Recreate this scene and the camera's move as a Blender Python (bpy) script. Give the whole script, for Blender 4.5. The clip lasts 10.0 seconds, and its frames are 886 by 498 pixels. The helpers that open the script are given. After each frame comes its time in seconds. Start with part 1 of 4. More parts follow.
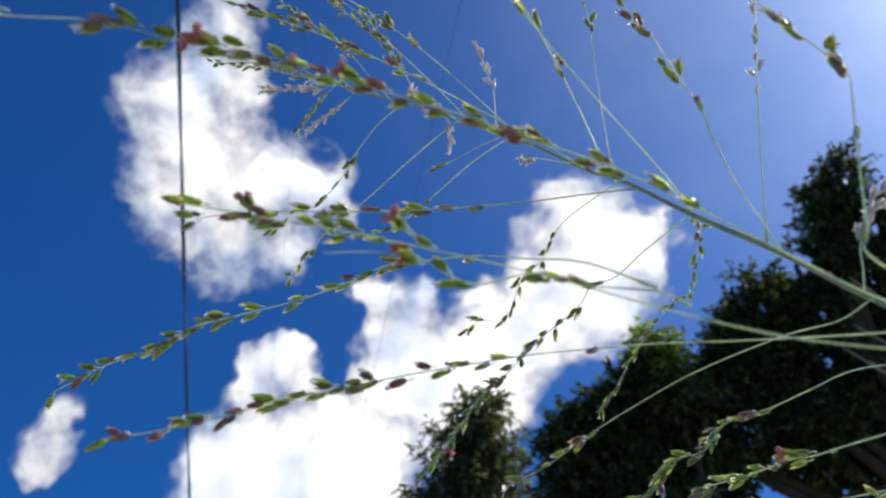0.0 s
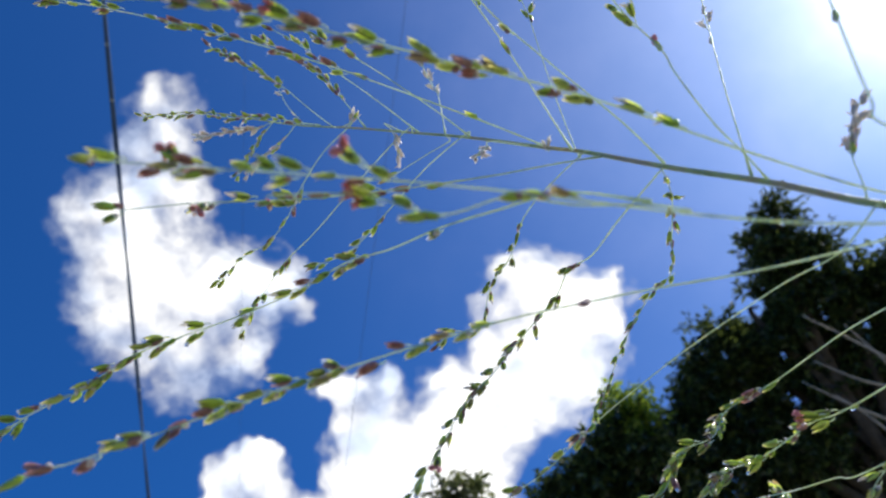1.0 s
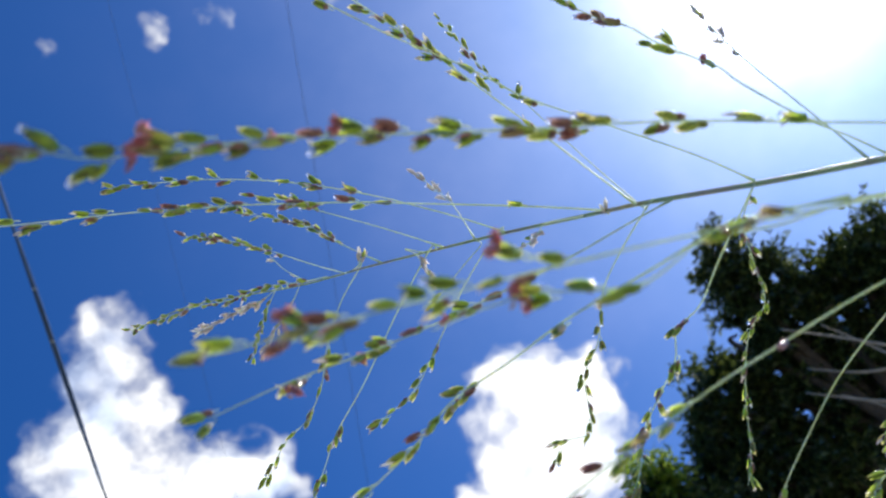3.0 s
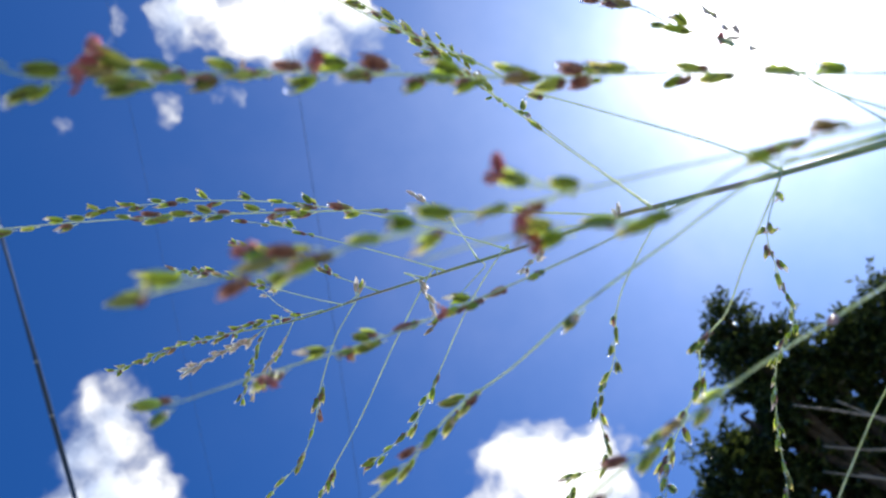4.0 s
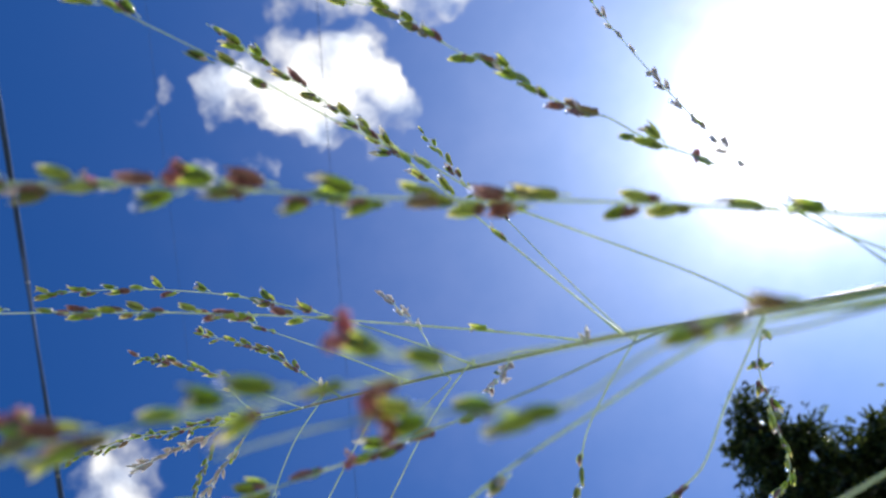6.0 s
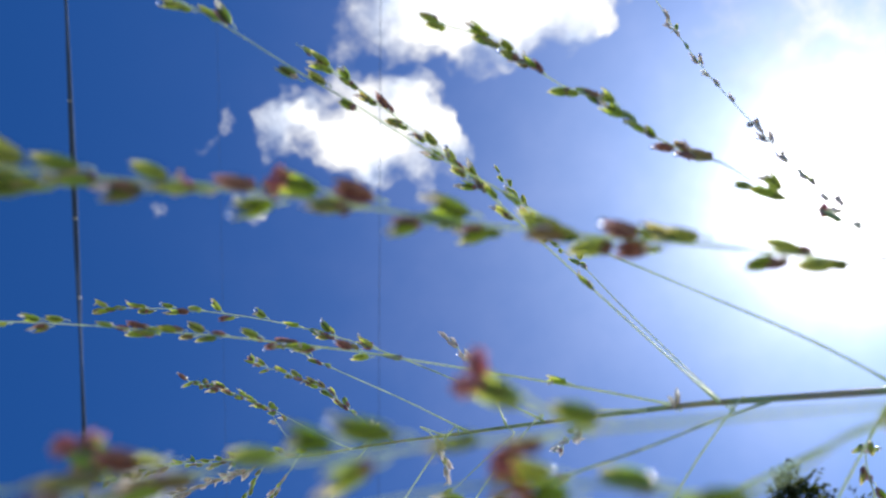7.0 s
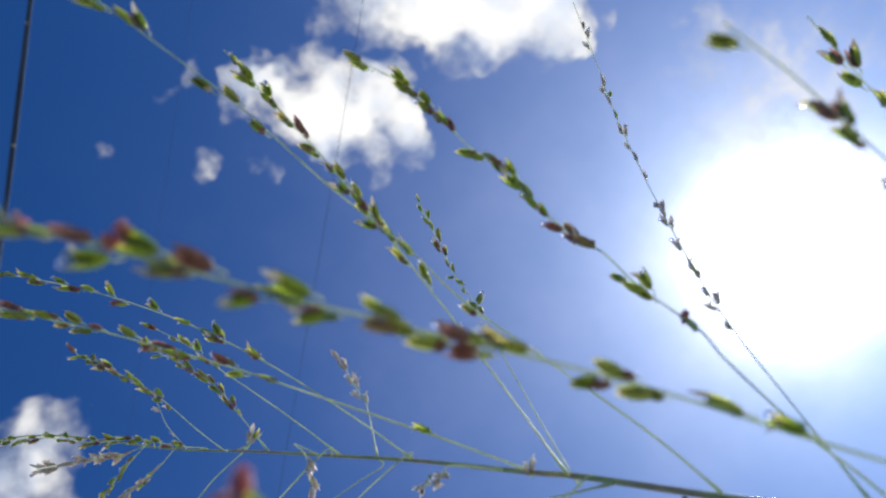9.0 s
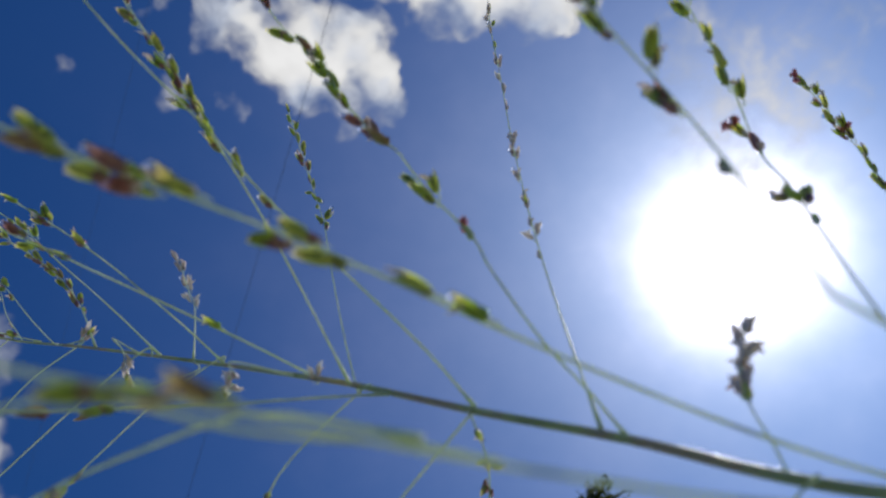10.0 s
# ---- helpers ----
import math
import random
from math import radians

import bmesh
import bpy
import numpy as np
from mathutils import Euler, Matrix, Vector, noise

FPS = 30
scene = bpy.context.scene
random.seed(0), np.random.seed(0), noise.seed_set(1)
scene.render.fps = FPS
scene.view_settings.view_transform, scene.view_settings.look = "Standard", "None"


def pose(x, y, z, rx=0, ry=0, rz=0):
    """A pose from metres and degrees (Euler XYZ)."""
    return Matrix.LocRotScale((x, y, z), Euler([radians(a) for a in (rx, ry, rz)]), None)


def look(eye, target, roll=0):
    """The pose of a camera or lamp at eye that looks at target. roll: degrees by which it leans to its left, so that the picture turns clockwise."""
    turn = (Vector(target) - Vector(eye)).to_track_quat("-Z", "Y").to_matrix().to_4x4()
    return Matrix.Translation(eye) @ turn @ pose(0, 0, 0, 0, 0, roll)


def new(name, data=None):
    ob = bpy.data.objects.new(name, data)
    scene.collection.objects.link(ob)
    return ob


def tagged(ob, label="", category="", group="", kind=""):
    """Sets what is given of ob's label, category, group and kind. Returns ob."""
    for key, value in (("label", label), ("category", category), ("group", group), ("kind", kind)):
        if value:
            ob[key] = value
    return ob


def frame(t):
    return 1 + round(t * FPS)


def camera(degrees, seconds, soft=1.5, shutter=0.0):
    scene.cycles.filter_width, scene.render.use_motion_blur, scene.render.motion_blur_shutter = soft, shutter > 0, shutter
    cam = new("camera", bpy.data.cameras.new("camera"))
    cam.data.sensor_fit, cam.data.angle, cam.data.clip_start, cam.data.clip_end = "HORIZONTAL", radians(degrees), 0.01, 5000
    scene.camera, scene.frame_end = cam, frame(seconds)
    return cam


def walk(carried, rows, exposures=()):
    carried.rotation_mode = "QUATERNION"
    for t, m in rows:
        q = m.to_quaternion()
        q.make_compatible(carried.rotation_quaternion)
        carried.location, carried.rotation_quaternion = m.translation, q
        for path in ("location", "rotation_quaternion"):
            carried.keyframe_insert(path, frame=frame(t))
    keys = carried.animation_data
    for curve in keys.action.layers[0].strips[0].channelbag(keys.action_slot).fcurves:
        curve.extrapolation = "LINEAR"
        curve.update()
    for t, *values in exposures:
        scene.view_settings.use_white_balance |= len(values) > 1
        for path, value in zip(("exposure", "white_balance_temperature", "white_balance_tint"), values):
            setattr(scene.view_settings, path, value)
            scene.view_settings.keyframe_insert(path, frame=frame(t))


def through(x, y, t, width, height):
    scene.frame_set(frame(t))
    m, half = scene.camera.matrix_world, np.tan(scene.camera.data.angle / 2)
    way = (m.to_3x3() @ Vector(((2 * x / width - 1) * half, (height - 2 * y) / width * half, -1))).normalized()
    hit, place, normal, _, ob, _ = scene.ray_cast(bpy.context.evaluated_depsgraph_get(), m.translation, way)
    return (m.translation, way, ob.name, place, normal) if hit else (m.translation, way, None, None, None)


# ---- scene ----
cam = camera(62.70, 10.0, soft=2.2)
PATH = (
    (0, 0.00288, 0.00282, 0.95147, 139.605, 0.077, 0.737),
    (0.5, 0.00033, 0.01468, 0.94393, 142.544, 4.790, 3.425),
    (1, 0.00117, 0.02018, 0.95113, 146.317, 6.703, 3.785),
    (1.5, -0.00749, 0.01948, 0.95659, 150.330, 9.419, 6.472),
    (2, -0.00939, 0.02571, 0.95826, 154.078, 14.161, 13.387),
    (2.5, -0.01311, 0.02458, 0.96233, 156.864, 17.175, 17.442),
    (2.7, -0.01400, 0.02360, 0.96290, 157.960, 17.980, 18.629),
    (3.8, -0.01608, 0.03456, 0.96898, 164.213, 17.569, 18.763),
    (4, -0.01632, 0.03649, 0.96893, 165.370, 17.646, 18.857),
    (4.5, -0.01350, 0.03754, 0.97135, 168.460, 17.279, 19.669),
    (5, -0.01079, 0.04026, 0.97240, 169.751, 17.441, 19.843),
    (5.2, -0.00656, 0.03982, 0.97292, 169.765, 17.529, 19.346),
    (6.3, -0.00403, 0.03733, 0.98091, 171.828, 13.915, 15.812),
    (6.5, -0.00497, 0.03716, 0.98360, 172.780, 13.146, 16.354),
    (7, -0.00757, 0.03856, 0.98287, 173.414, 11.211, 12.122),
    (7.5, -0.00287, 0.03657, 0.98178, 174.459, 10.652, 12.829),
    (8, -0.00103, 0.03768, 0.98289, 173.651, 12.061, 9.677),
    (8.5, -0.00186, 0.03711, 0.98343, 172.131, 13.257, 2.490),
    (9, -0.00092, 0.03361, 0.98139, 170.736, 14.218, 1.871),
    (9.5, 0.00620, 0.03537, 0.98104, 168.200, 14.923, -1.275),
    (10, 0.01608, 0.04036, 0.97897, 165.757, 16.098, -6.005),
)
walk(cam, [(r[0], pose(*r[1:])) for r in PATH],
     ((0, -0.05), (1, 0.18), (2.5, 0.32), (4.5, 0.34), (5, 0.14), (6.5, 0.16), (7.5, 0.12), (8.5, -0.2), (9, -0.24), (9.5, -0.28), (10, -0.64)))

# ---- world, sun, exposure ----
SUN_AZ, SUN_EL = 75.0, 49.5
SUN = Vector((math.sin(radians(SUN_AZ)) * math.cos(radians(SUN_EL)), math.cos(radians(SUN_AZ)) * math.cos(radians(SUN_EL)), math.sin(radians(SUN_EL))))
cam.data.dof.use_dof, cam.data.dof.focus_distance, cam.data.dof.aperture_fstop = True, 0.15, 38.0


def link(tree, a, b):
    tree.links.new(a, b)


def math_node(tree, op, a, b=None, c=None, clamp=False):
    n = tree.nodes.new("ShaderNodeMath")
    n.operation, n.use_clamp = op, clamp
    for k, v in enumerate((a, b, c)):
        if v is None:
            continue
        if isinstance(v, (int, float)):
            n.inputs[k].default_value = v
        else:
            link(tree, v, n.inputs[k])
    return n.outputs[0]


world = bpy.data.worlds.new("sky")
scene.world = world
world.use_nodes = True
wt = world.node_tree
wt.nodes.clear()
sky = wt.nodes.new("ShaderNodeTexSky")
sky.sky_type, sky.sun_disc = "NISHITA", False
sky.sun_elevation, sky.sun_rotation = radians(SUN_EL), radians(SUN_AZ)
sky.air_density, sky.dust_density, sky.ozone_density = 1.0, 0.6, 3.0
tint = wt.nodes.new("ShaderNodeMix")
tint.data_type, tint.blend_type = "RGBA", "MULTIPLY"
tint.inputs["Factor"].default_value = 1.0
link(wt, sky.outputs[0], tint.inputs["A"])
tint.inputs["B"].default_value = (0.10, 0.52, 1.09, 1)
# haze round the sun: a broad pale aureole with a blinding core
where = wt.nodes.new("ShaderNodeTexCoord")
dot = wt.nodes.new("ShaderNodeVectorMath")
dot.operation = "DOT_PRODUCT"
link(wt, where.outputs["Generated"], dot.inputs[0])
dot.inputs[1].default_value = SUN
off = math_node(wt, "SUBTRACT", 1.0, dot.outputs["Value"])
# the haze is uneven
wisp = wt.nodes.new("ShaderNodeTexNoise")
wisp.inputs["Scale"].default_value, wisp.inputs["Detail"].default_value, wisp.inputs["Roughness"].default_value = 6.0, 4.0, 0.6
link(wt, where.outputs["Generated"], wisp.inputs["Vector"])
uneven = math_node(wt, "MULTIPLY", off, math_node(wt, "MULTIPLY_ADD", wisp.outputs["Fac"], 0.9, 0.55))
core = math_node(wt, "MULTIPLY", math_node(wt, "EXPONENT", math_node(wt, "MULTIPLY", uneven, -300.0)), 6.0)
mid_glow = math_node(wt, "MULTIPLY", math_node(wt, "EXPONENT", math_node(wt, "MULTIPLY", uneven, -75.0)), 0.75)
broad = math_node(wt, "MULTIPLY", math_node(wt, "EXPONENT", math_node(wt, "MULTIPLY", uneven, -14.0)), 0.33)
veil = math_node(wt, "MULTIPLY", math_node(wt, "EXPONENT", math_node(wt, "MULTIPLY", off, -5.5)), 0.085)
bg = wt.nodes.new("ShaderNodeBackground")
bg.inputs["Strength"].default_value = 0.106
link(wt, tint.outputs["Result"], bg.inputs["Color"])
bg2 = wt.nodes.new("ShaderNodeBackground")
bg2.inputs["Color"].default_value = (1.10, 0.97, 0.92, 1)
link(wt, math_node(wt, "ADD", core, mid_glow), bg2.inputs["Strength"])
bg3 = wt.nodes.new("ShaderNodeBackground")
bg3.inputs["Color"].default_value = (1.06, 0.95, 0.98, 1)
link(wt, math_node(wt, "ADD", broad, veil), bg3.inputs["Strength"])
add = wt.nodes.new("ShaderNodeAddShader")
add2 = wt.nodes.new("ShaderNodeAddShader")
link(wt, bg.outputs[0], add.inputs[0])
link(wt, bg2.outputs[0], add.inputs[1])
link(wt, add.outputs[0], add2.inputs[0])
link(wt, bg3.outputs[0], add2.inputs[1])
wout = wt.nodes.new("ShaderNodeOutputWorld")
link(wt, add2.outputs[0], wout.inputs["Surface"])

lamp = bpy.data.lights.new("sun", "SUN")
lamp.energy, lamp.angle, lamp.color = 4.5, radians(0.55), (1.0, 0.95, 0.86)
sun = new("sun", lamp)
sun.matrix_world = look(SUN * 50, (0, 0, 0))


# ---- helpers ----
def mesh_from(name, verts, faces, mats, smooth=True, slots=None):
    me = bpy.data.meshes.new(name)
    me.from_pydata([tuple(v) for v in verts], [], faces)
    for m in mats:
        me.materials.append(m)
    if slots is not None:
        me.polygons.foreach_set("material_index", slots)
    me.polygons.foreach_set("use_smooth", [smooth] * len(me.polygons))
    me.update()
    return me


def thing(name, label, category, group="", kind="", at=(0, 0, 0)):
    ob = tagged(new(name), label, category, group, kind)
    ob.empty_display_size = 0.02
    ob.location = at
    return ob


def put(name, me, parent, m=None, label=""):
    ob = new(name, me)
    ob.parent = parent
    if m is not None:
        ob.matrix_basis = m
    if label:
        ob["label"] = label
    return ob


def smooth_line(points, steps):
    """Catmull-Rom curve through the points."""
    p = [Vector(q) for q in points]
    p = [2 * p[0] - p[1]] + p + [2 * p[-1] - p[-2]]
    out = []
    for i in range(1, len(p) - 2):
        a, b, c, d = p[i - 1:i + 3]
        for k in range(steps):
            s = k / steps
            out.append(0.5 * (2 * b + (c - a) * s + (2 * a - 5 * b + 4 * c - d) * s * s + (3 * b - a - 3 * c + d) * s ** 3))
    return out + [p[-2]]


def tube(line, radii, sides=7):
    """Vertices and faces of a round tube along a line."""
    verts, faces = [], []
    n = len(line)
    side = None
    for i, q in enumerate(line):
        t = (line[min(i + 1, n - 1)] - line[max(i - 1, 0)]).normalized()
        side = t.orthogonal() if side is None else (side - t * side.dot(t))
        side.normalize()
        other = t.cross(side)
        for k in range(sides):
            a = 2 * math.pi * k / sides
            verts.append(q + (side * math.cos(a) + other * math.sin(a)) * radii[i])
    for i in range(n - 1):
        for k in range(sides):
            j = (k + 1) % sides
            faces.append((i * sides + k, i * sides + j, (i + 1) * sides + j, (i + 1) * sides + k))
    faces.append(tuple(range(sides))[::-1])
    faces.append(tuple((n - 1) * sides + k for k in range(sides)))
    return verts, faces


# ---- materials ----
def material(name):
    m = bpy.data.materials.new(name)
    m.use_nodes = True
    t = m.node_tree
    t.nodes.clear()
    return m, t, t.nodes.new("ShaderNodeOutputMaterial")


def ramp(t, fac, stops):
    n = t.nodes.new("ShaderNodeValToRGB")
    while len(n.color_ramp.elements) < len(stops):
        n.color_ramp.elements.new(0.5)
    for e, (pos, col) in zip(n.color_ramp.elements, stops):
        e.position, e.color = pos, (*col, 1)
    link(t, fac, n.inputs["Fac"])
    return n.outputs["Color"]


def noise_tex(t, scale, detail=4.0, rough=0.55, coords="Object"):
    n = t.nodes.new("ShaderNodeTexNoise")
    n.inputs["Scale"].default_value, n.inputs["Detail"].default_value, n.inputs["Roughness"].default_value = scale, detail, rough
    c = t.nodes.new("ShaderNodeTexCoord")
    link(t, c.outputs[coords], n.inputs["Vector"])
    return n.outputs["Fac"]


def mix_col(t, fac, a, b, blend="MIX"):
    n = t.nodes.new("ShaderNodeMix")
    n.data_type, n.blend_type = "RGBA", blend
    for key, v in (("Factor", fac), ("A", a), ("B", b)):
        if isinstance(v, (int, float)):
            n.inputs[key].default_value = v
        elif isinstance(v, tuple):
            n.inputs[key].default_value = (*v, 1)
        else:
            link(t, v, n.inputs[key])
    return n.outputs["Result"]


def leafy(name, colour, through_share, rough, bump_scale=0.0, bump=0.0, sheen=0.5, glow=0.0, through=(1.5, 1.45, 0.9)):
    """Plant tissue: glossy skin over a body that lets light through. colour(t) gives the colour socket."""
    m, t, out = material(name)
    col = colour(t)
    p = t.nodes.new("ShaderNodeBsdfPrincipled")
    link(t, col, p.inputs["Base Color"])
    p.inputs["Roughness"].default_value = rough
    p.inputs["Specular IOR Level"].default_value = sheen
    if glow:
        p.inputs["Subsurface Weight"].default_value = glow
        p.inputs["Subsurface Radius"].default_value = (1.0, 0.9, 0.35)
        p.inputs["Subsurface Scale"].default_value = 0.0011
    tr = t.nodes.new("ShaderNodeBsdfTranslucent")
    link(t, mix_col(t, 1.0, col, through, "MULTIPLY"), tr.inputs["Color"])
    mx = t.nodes.new("ShaderNodeMixShader")
    mx.inputs["Fac"].default_value = through_share
    link(t, p.outputs[0], mx.inputs[1])
    link(t, tr.outputs[0], mx.inputs[2])
    if bump:
        b = t.nodes.new("ShaderNodeBump")
        b.inputs["Strength"].default_value, b.inputs["Distance"].default_value = bump, 0.0002
        link(t, noise_tex(t, bump_scale), b.inputs["Height"])
        link(t, b.outputs[0], p.inputs["Normal"])
    link(t, mx.outputs[0], out.inputs["Surface"])
    return m


def random_of(t):
    return t.nodes.new("ShaderNodeObjectInfo").outputs["Random"]


def husk_colour(t):
    rnd = random_of(t)
    base = ramp(t, rnd, [(0.0, (0.34, 0.52, 0.07)), (0.30, (0.60, 0.74, 0.13)), (0.62, (0.74, 0.80, 0.30)), (0.80, (0.27, 0.45, 0.08)), (0.93, (0.50, 0.60, 0.20)), (1.0, (0.50, 0.28, 0.28))])
    c = t.nodes.new("ShaderNodeTexCoord")
    s = t.nodes.new("ShaderNodeSeparateXYZ")
    link(t, c.outputs["Object"], s.inputs[0])
    blot = noise_tex(t, 1300.0)
    # some husks are flushed purple-brown on one flank
    flank = math_node(t, "MULTIPLY_ADD", s.outputs["Y"], 2200.0, 0.35, clamp=True)
    often = math_node(t, "GREATER_THAN", math_node(t, "FRACT", math_node(t, "MULTIPLY", rnd, 7.13)), 0.70)
    amount = math_node(t, "MULTIPLY", math_node(t, "MULTIPLY", flank, often), math_node(t, "MULTIPLY_ADD", blot, 1.8, -0.2, clamp=True))
    col = mix_col(t, math_node(t, "MULTIPLY", amount, 0.85), base, (0.32, 0.14, 0.16))
    # reddish blotches towards the tip, and a dry pale point, widened as a painted highlight
    tip = math_node(t, "MULTIPLY_ADD", s.outputs["Z"], 620.0, -0.75, clamp=True)
    col = mix_col(t, math_node(t, "MULTIPLY", tip, math_node(t, "MULTIPLY_ADD", blot, 2.6, -0.95, clamp=True)), col, (0.40, 0.16, 0.19))
    dry = math_node(t, "MULTIPLY_ADD", s.outputs["Z"], 1700.0, -3.3, clamp=True)
    col = mix_col(t, math_node(t, "MULTIPLY", dry, 0.75), col, (0.78, 0.66, 0.62))
    # fine lengthwise veins
    ang = math_node(t, "ARCTAN2", s.outputs["Y"], s.outputs["X"])
    vein = math_node(t, "MULTIPLY_ADD", math_node(t, "SINE", math_node(t, "MULTIPLY", ang, 9.0)), 0.5, 0.5)
    return mix_col(t, math_node(t, "MULTIPLY", vein, 0.28), col, (0.58, 0.60, 0.28))


HUSK = leafy("husk", husk_colour, 0.60, 0.14, 2500.0, 0.35, 1.2, through=(1.4, 1.42, 0.65))
GRAIN = leafy("grain", lambda t: mix_col(t, math_node(t, "MULTIPLY_ADD", noise_tex(t, 900.0), 4.0, -1.7, clamp=True), ramp(t, random_of(t), [(0.0, (0.11, 0.19, 0.03)), (0.45, (0.24, 0.35, 0.06)), (0.8, (0.13, 0.20, 0.04)), (1.0, (0.16, 0.08, 0.08))]), (0.06, 0.04, 0.035)), 0.34, 0.28, 2200.0, 0.4, 0.8)
DARK_HUSK = leafy("dark_husk", lambda t: ramp(t, noise_tex(t, 900.0), [(0.3, (0.20, 0.10, 0.11)), (0.5, (0.44, 0.26, 0.24)), (0.7, (0.54, 0.43, 0.34))]), 0.5, 0.22, 2000.0, 0.3, 1.0, 0.3, (1.35, 1.2, 1.15))
DRY_HUSK = leafy("dry_husk", lambda t: mix_col(t, math_node(t, "MULTIPLY_ADD", noise_tex(t, 1500.0), 5.0, -2.3, clamp=True), ramp(t, random_of(t), [(0.0, (0.80, 0.78, 0.74)), (0.5, (0.74, 0.66, 0.64)), (1.0, (0.64, 0.68, 0.54))]), (0.14, 0.08, 0.08)), 0.48, 0.2, 2000.0, 0.4, 0.7, 0.2, (1.25, 1.22, 1.12))
CHAFF = leafy("chaff", lambda t: ramp(t, random_of(t), [(0.0, (0.86, 0.86, 0.84)), (1.0, (0.80, 0.72, 0.72))]), 0.5, 0.25, through=(1.2, 1.18, 1.12))
STIGMA = leafy("stigma", lambda t: ramp(t, noise_tex(t, 1100.0), [(0.32, (0.60, 0.20, 0.28)), (0.42, (0.82, 0.38, 0.45)), (0.54, (0.90, 0.55, 0.60)), (0.68, (0.93, 0.76, 0.78))]), 0.5, 0.5, through=(1.2, 1.05, 1.1))
ANTHER = leafy("anther", lambda t: ramp(t, random_of(t), [(0.0, (0.62, 0.30, 0.09)), (0.5, (0.75, 0.62, 0.45)), (1.0, (0.50, 0.16, 0.09))]), 0.35, 0.5)
RACHIS = leafy("rachis", lambda t: ramp(t, noise_tex(t, 240.0), [(0.3, (0.44, 0.55, 0.38)), (0.55, (0.58, 0.68, 0.56)), (0.75, (0.68, 0.76, 0.70))]), 0.42, 0.5, 1600.0, 0.3, 0.4, 0.4, (1.25, 1.3, 1.2))
CULM = leafy("culm", lambda t: ramp(t, noise_tex(t, 160.0), [(0.3, (0.26, 0.33, 0.19)), (0.5, (0.36, 0.45, 0.28)), (0.62, (0.36, 0.33, 0.28)), (0.78, (0.52, 0.58, 0.44))]), 0.22, 0.38, 1500.0, 0.8, 0.5, 0.4)


def cloud_material():
    m, t, out = material("cloud")
    a = t.nodes.new("ShaderNodeAttribute")
    a.attribute_name = "thickness"
    c = t.nodes.new("ShaderNodeTexCoord")

    def puff(scale, detail, rough, warp):
        n = t.nodes.new("ShaderNodeTexNoise")
        n.inputs["Scale"].default_value, n.inputs["Detail"].default_value = scale, detail
        n.inputs["Roughness"].default_value, n.inputs["Distortion"].default_value = rough, warp
        link(t, c.outputs["Object"], n.inputs["Vector"])
        return n.outputs["Fac"]

    big = puff(0.020, 6.0, 0.54, 0.12)
    soft = puff(0.012, 2.0, 0.5, 0.0)
    fine = puff(0.075, 6.0, 0.62, 0.1)
    d = math_node(t, "MULTIPLY_ADD", math_node(t, "SUBTRACT", big, 0.5), 1.15, a.outputs["Fac"])
    d = math_node(t, "MULTIPLY_ADD", math_node(t, "SUBTRACT", fine, 0.5), 0.17, d)
    cover = t.nodes.new("ShaderNodeMapRange")
    cover.interpolation_type = "SMOOTHSTEP"
    for key, v in (("From Min", 0.05), ("From Max", 0.86)):
        cover.inputs[key].default_value = v
    link(t, d, cover.inputs["Value"])
    white = t.nodes.new("ShaderNodeMapRange")
    for key, v in (("From Min", 0.1), ("From Max", 1.1), ("To Min", 0.72), ("To Max", 1.3)):
        white.inputs[key].default_value = v
    link(t, d, white.inputs["Value"])
    em = t.nodes.new("ShaderNodeEmission")
    link(t, ramp(t, soft, [(0.34, (0.60, 0.69, 0.88)), (0.56, (1.0, 1.0, 1.0))]), em.inputs["Color"])
    link(t, white.outputs[0], em.inputs["Strength"])
    tr = t.nodes.new("ShaderNodeBsdfTransparent")
    mx = t.nodes.new("ShaderNodeMixShader")
    link(t, cover.outputs[0], mx.inputs["Fac"])
    link(t, tr.outputs[0], mx.inputs[1])
    link(t, em.outputs[0], mx.inputs[2])
    link(t, mx.outputs[0], out.inputs["Surface"])
    return m


CLOUD = cloud_material()


def solid(name, stops, scale, rough, metal=0.0, bump=0.0, dist=0.002):
    m, t, out = material(name)
    p = t.nodes.new("ShaderNodeBsdfPrincipled")
    f = noise_tex(t, scale, 6.0)
    link(t, ramp(t, f, stops), p.inputs["Base Color"])
    p.inputs["Roughness"].default_value, p.inputs["Metallic"].default_value = rough, metal
    if bump:
        b = t.nodes.new("ShaderNodeBump")
        b.inputs["Strength"].default_value, b.inputs["Distance"].default_value = bump, dist
        link(t, noise_tex(t, scale * 5, 5.0), b.inputs["Height"])
        link(t, b.outputs[0], p.inputs["Normal"])
    link(t, p.outputs[0], out.inputs["Surface"])
    return m


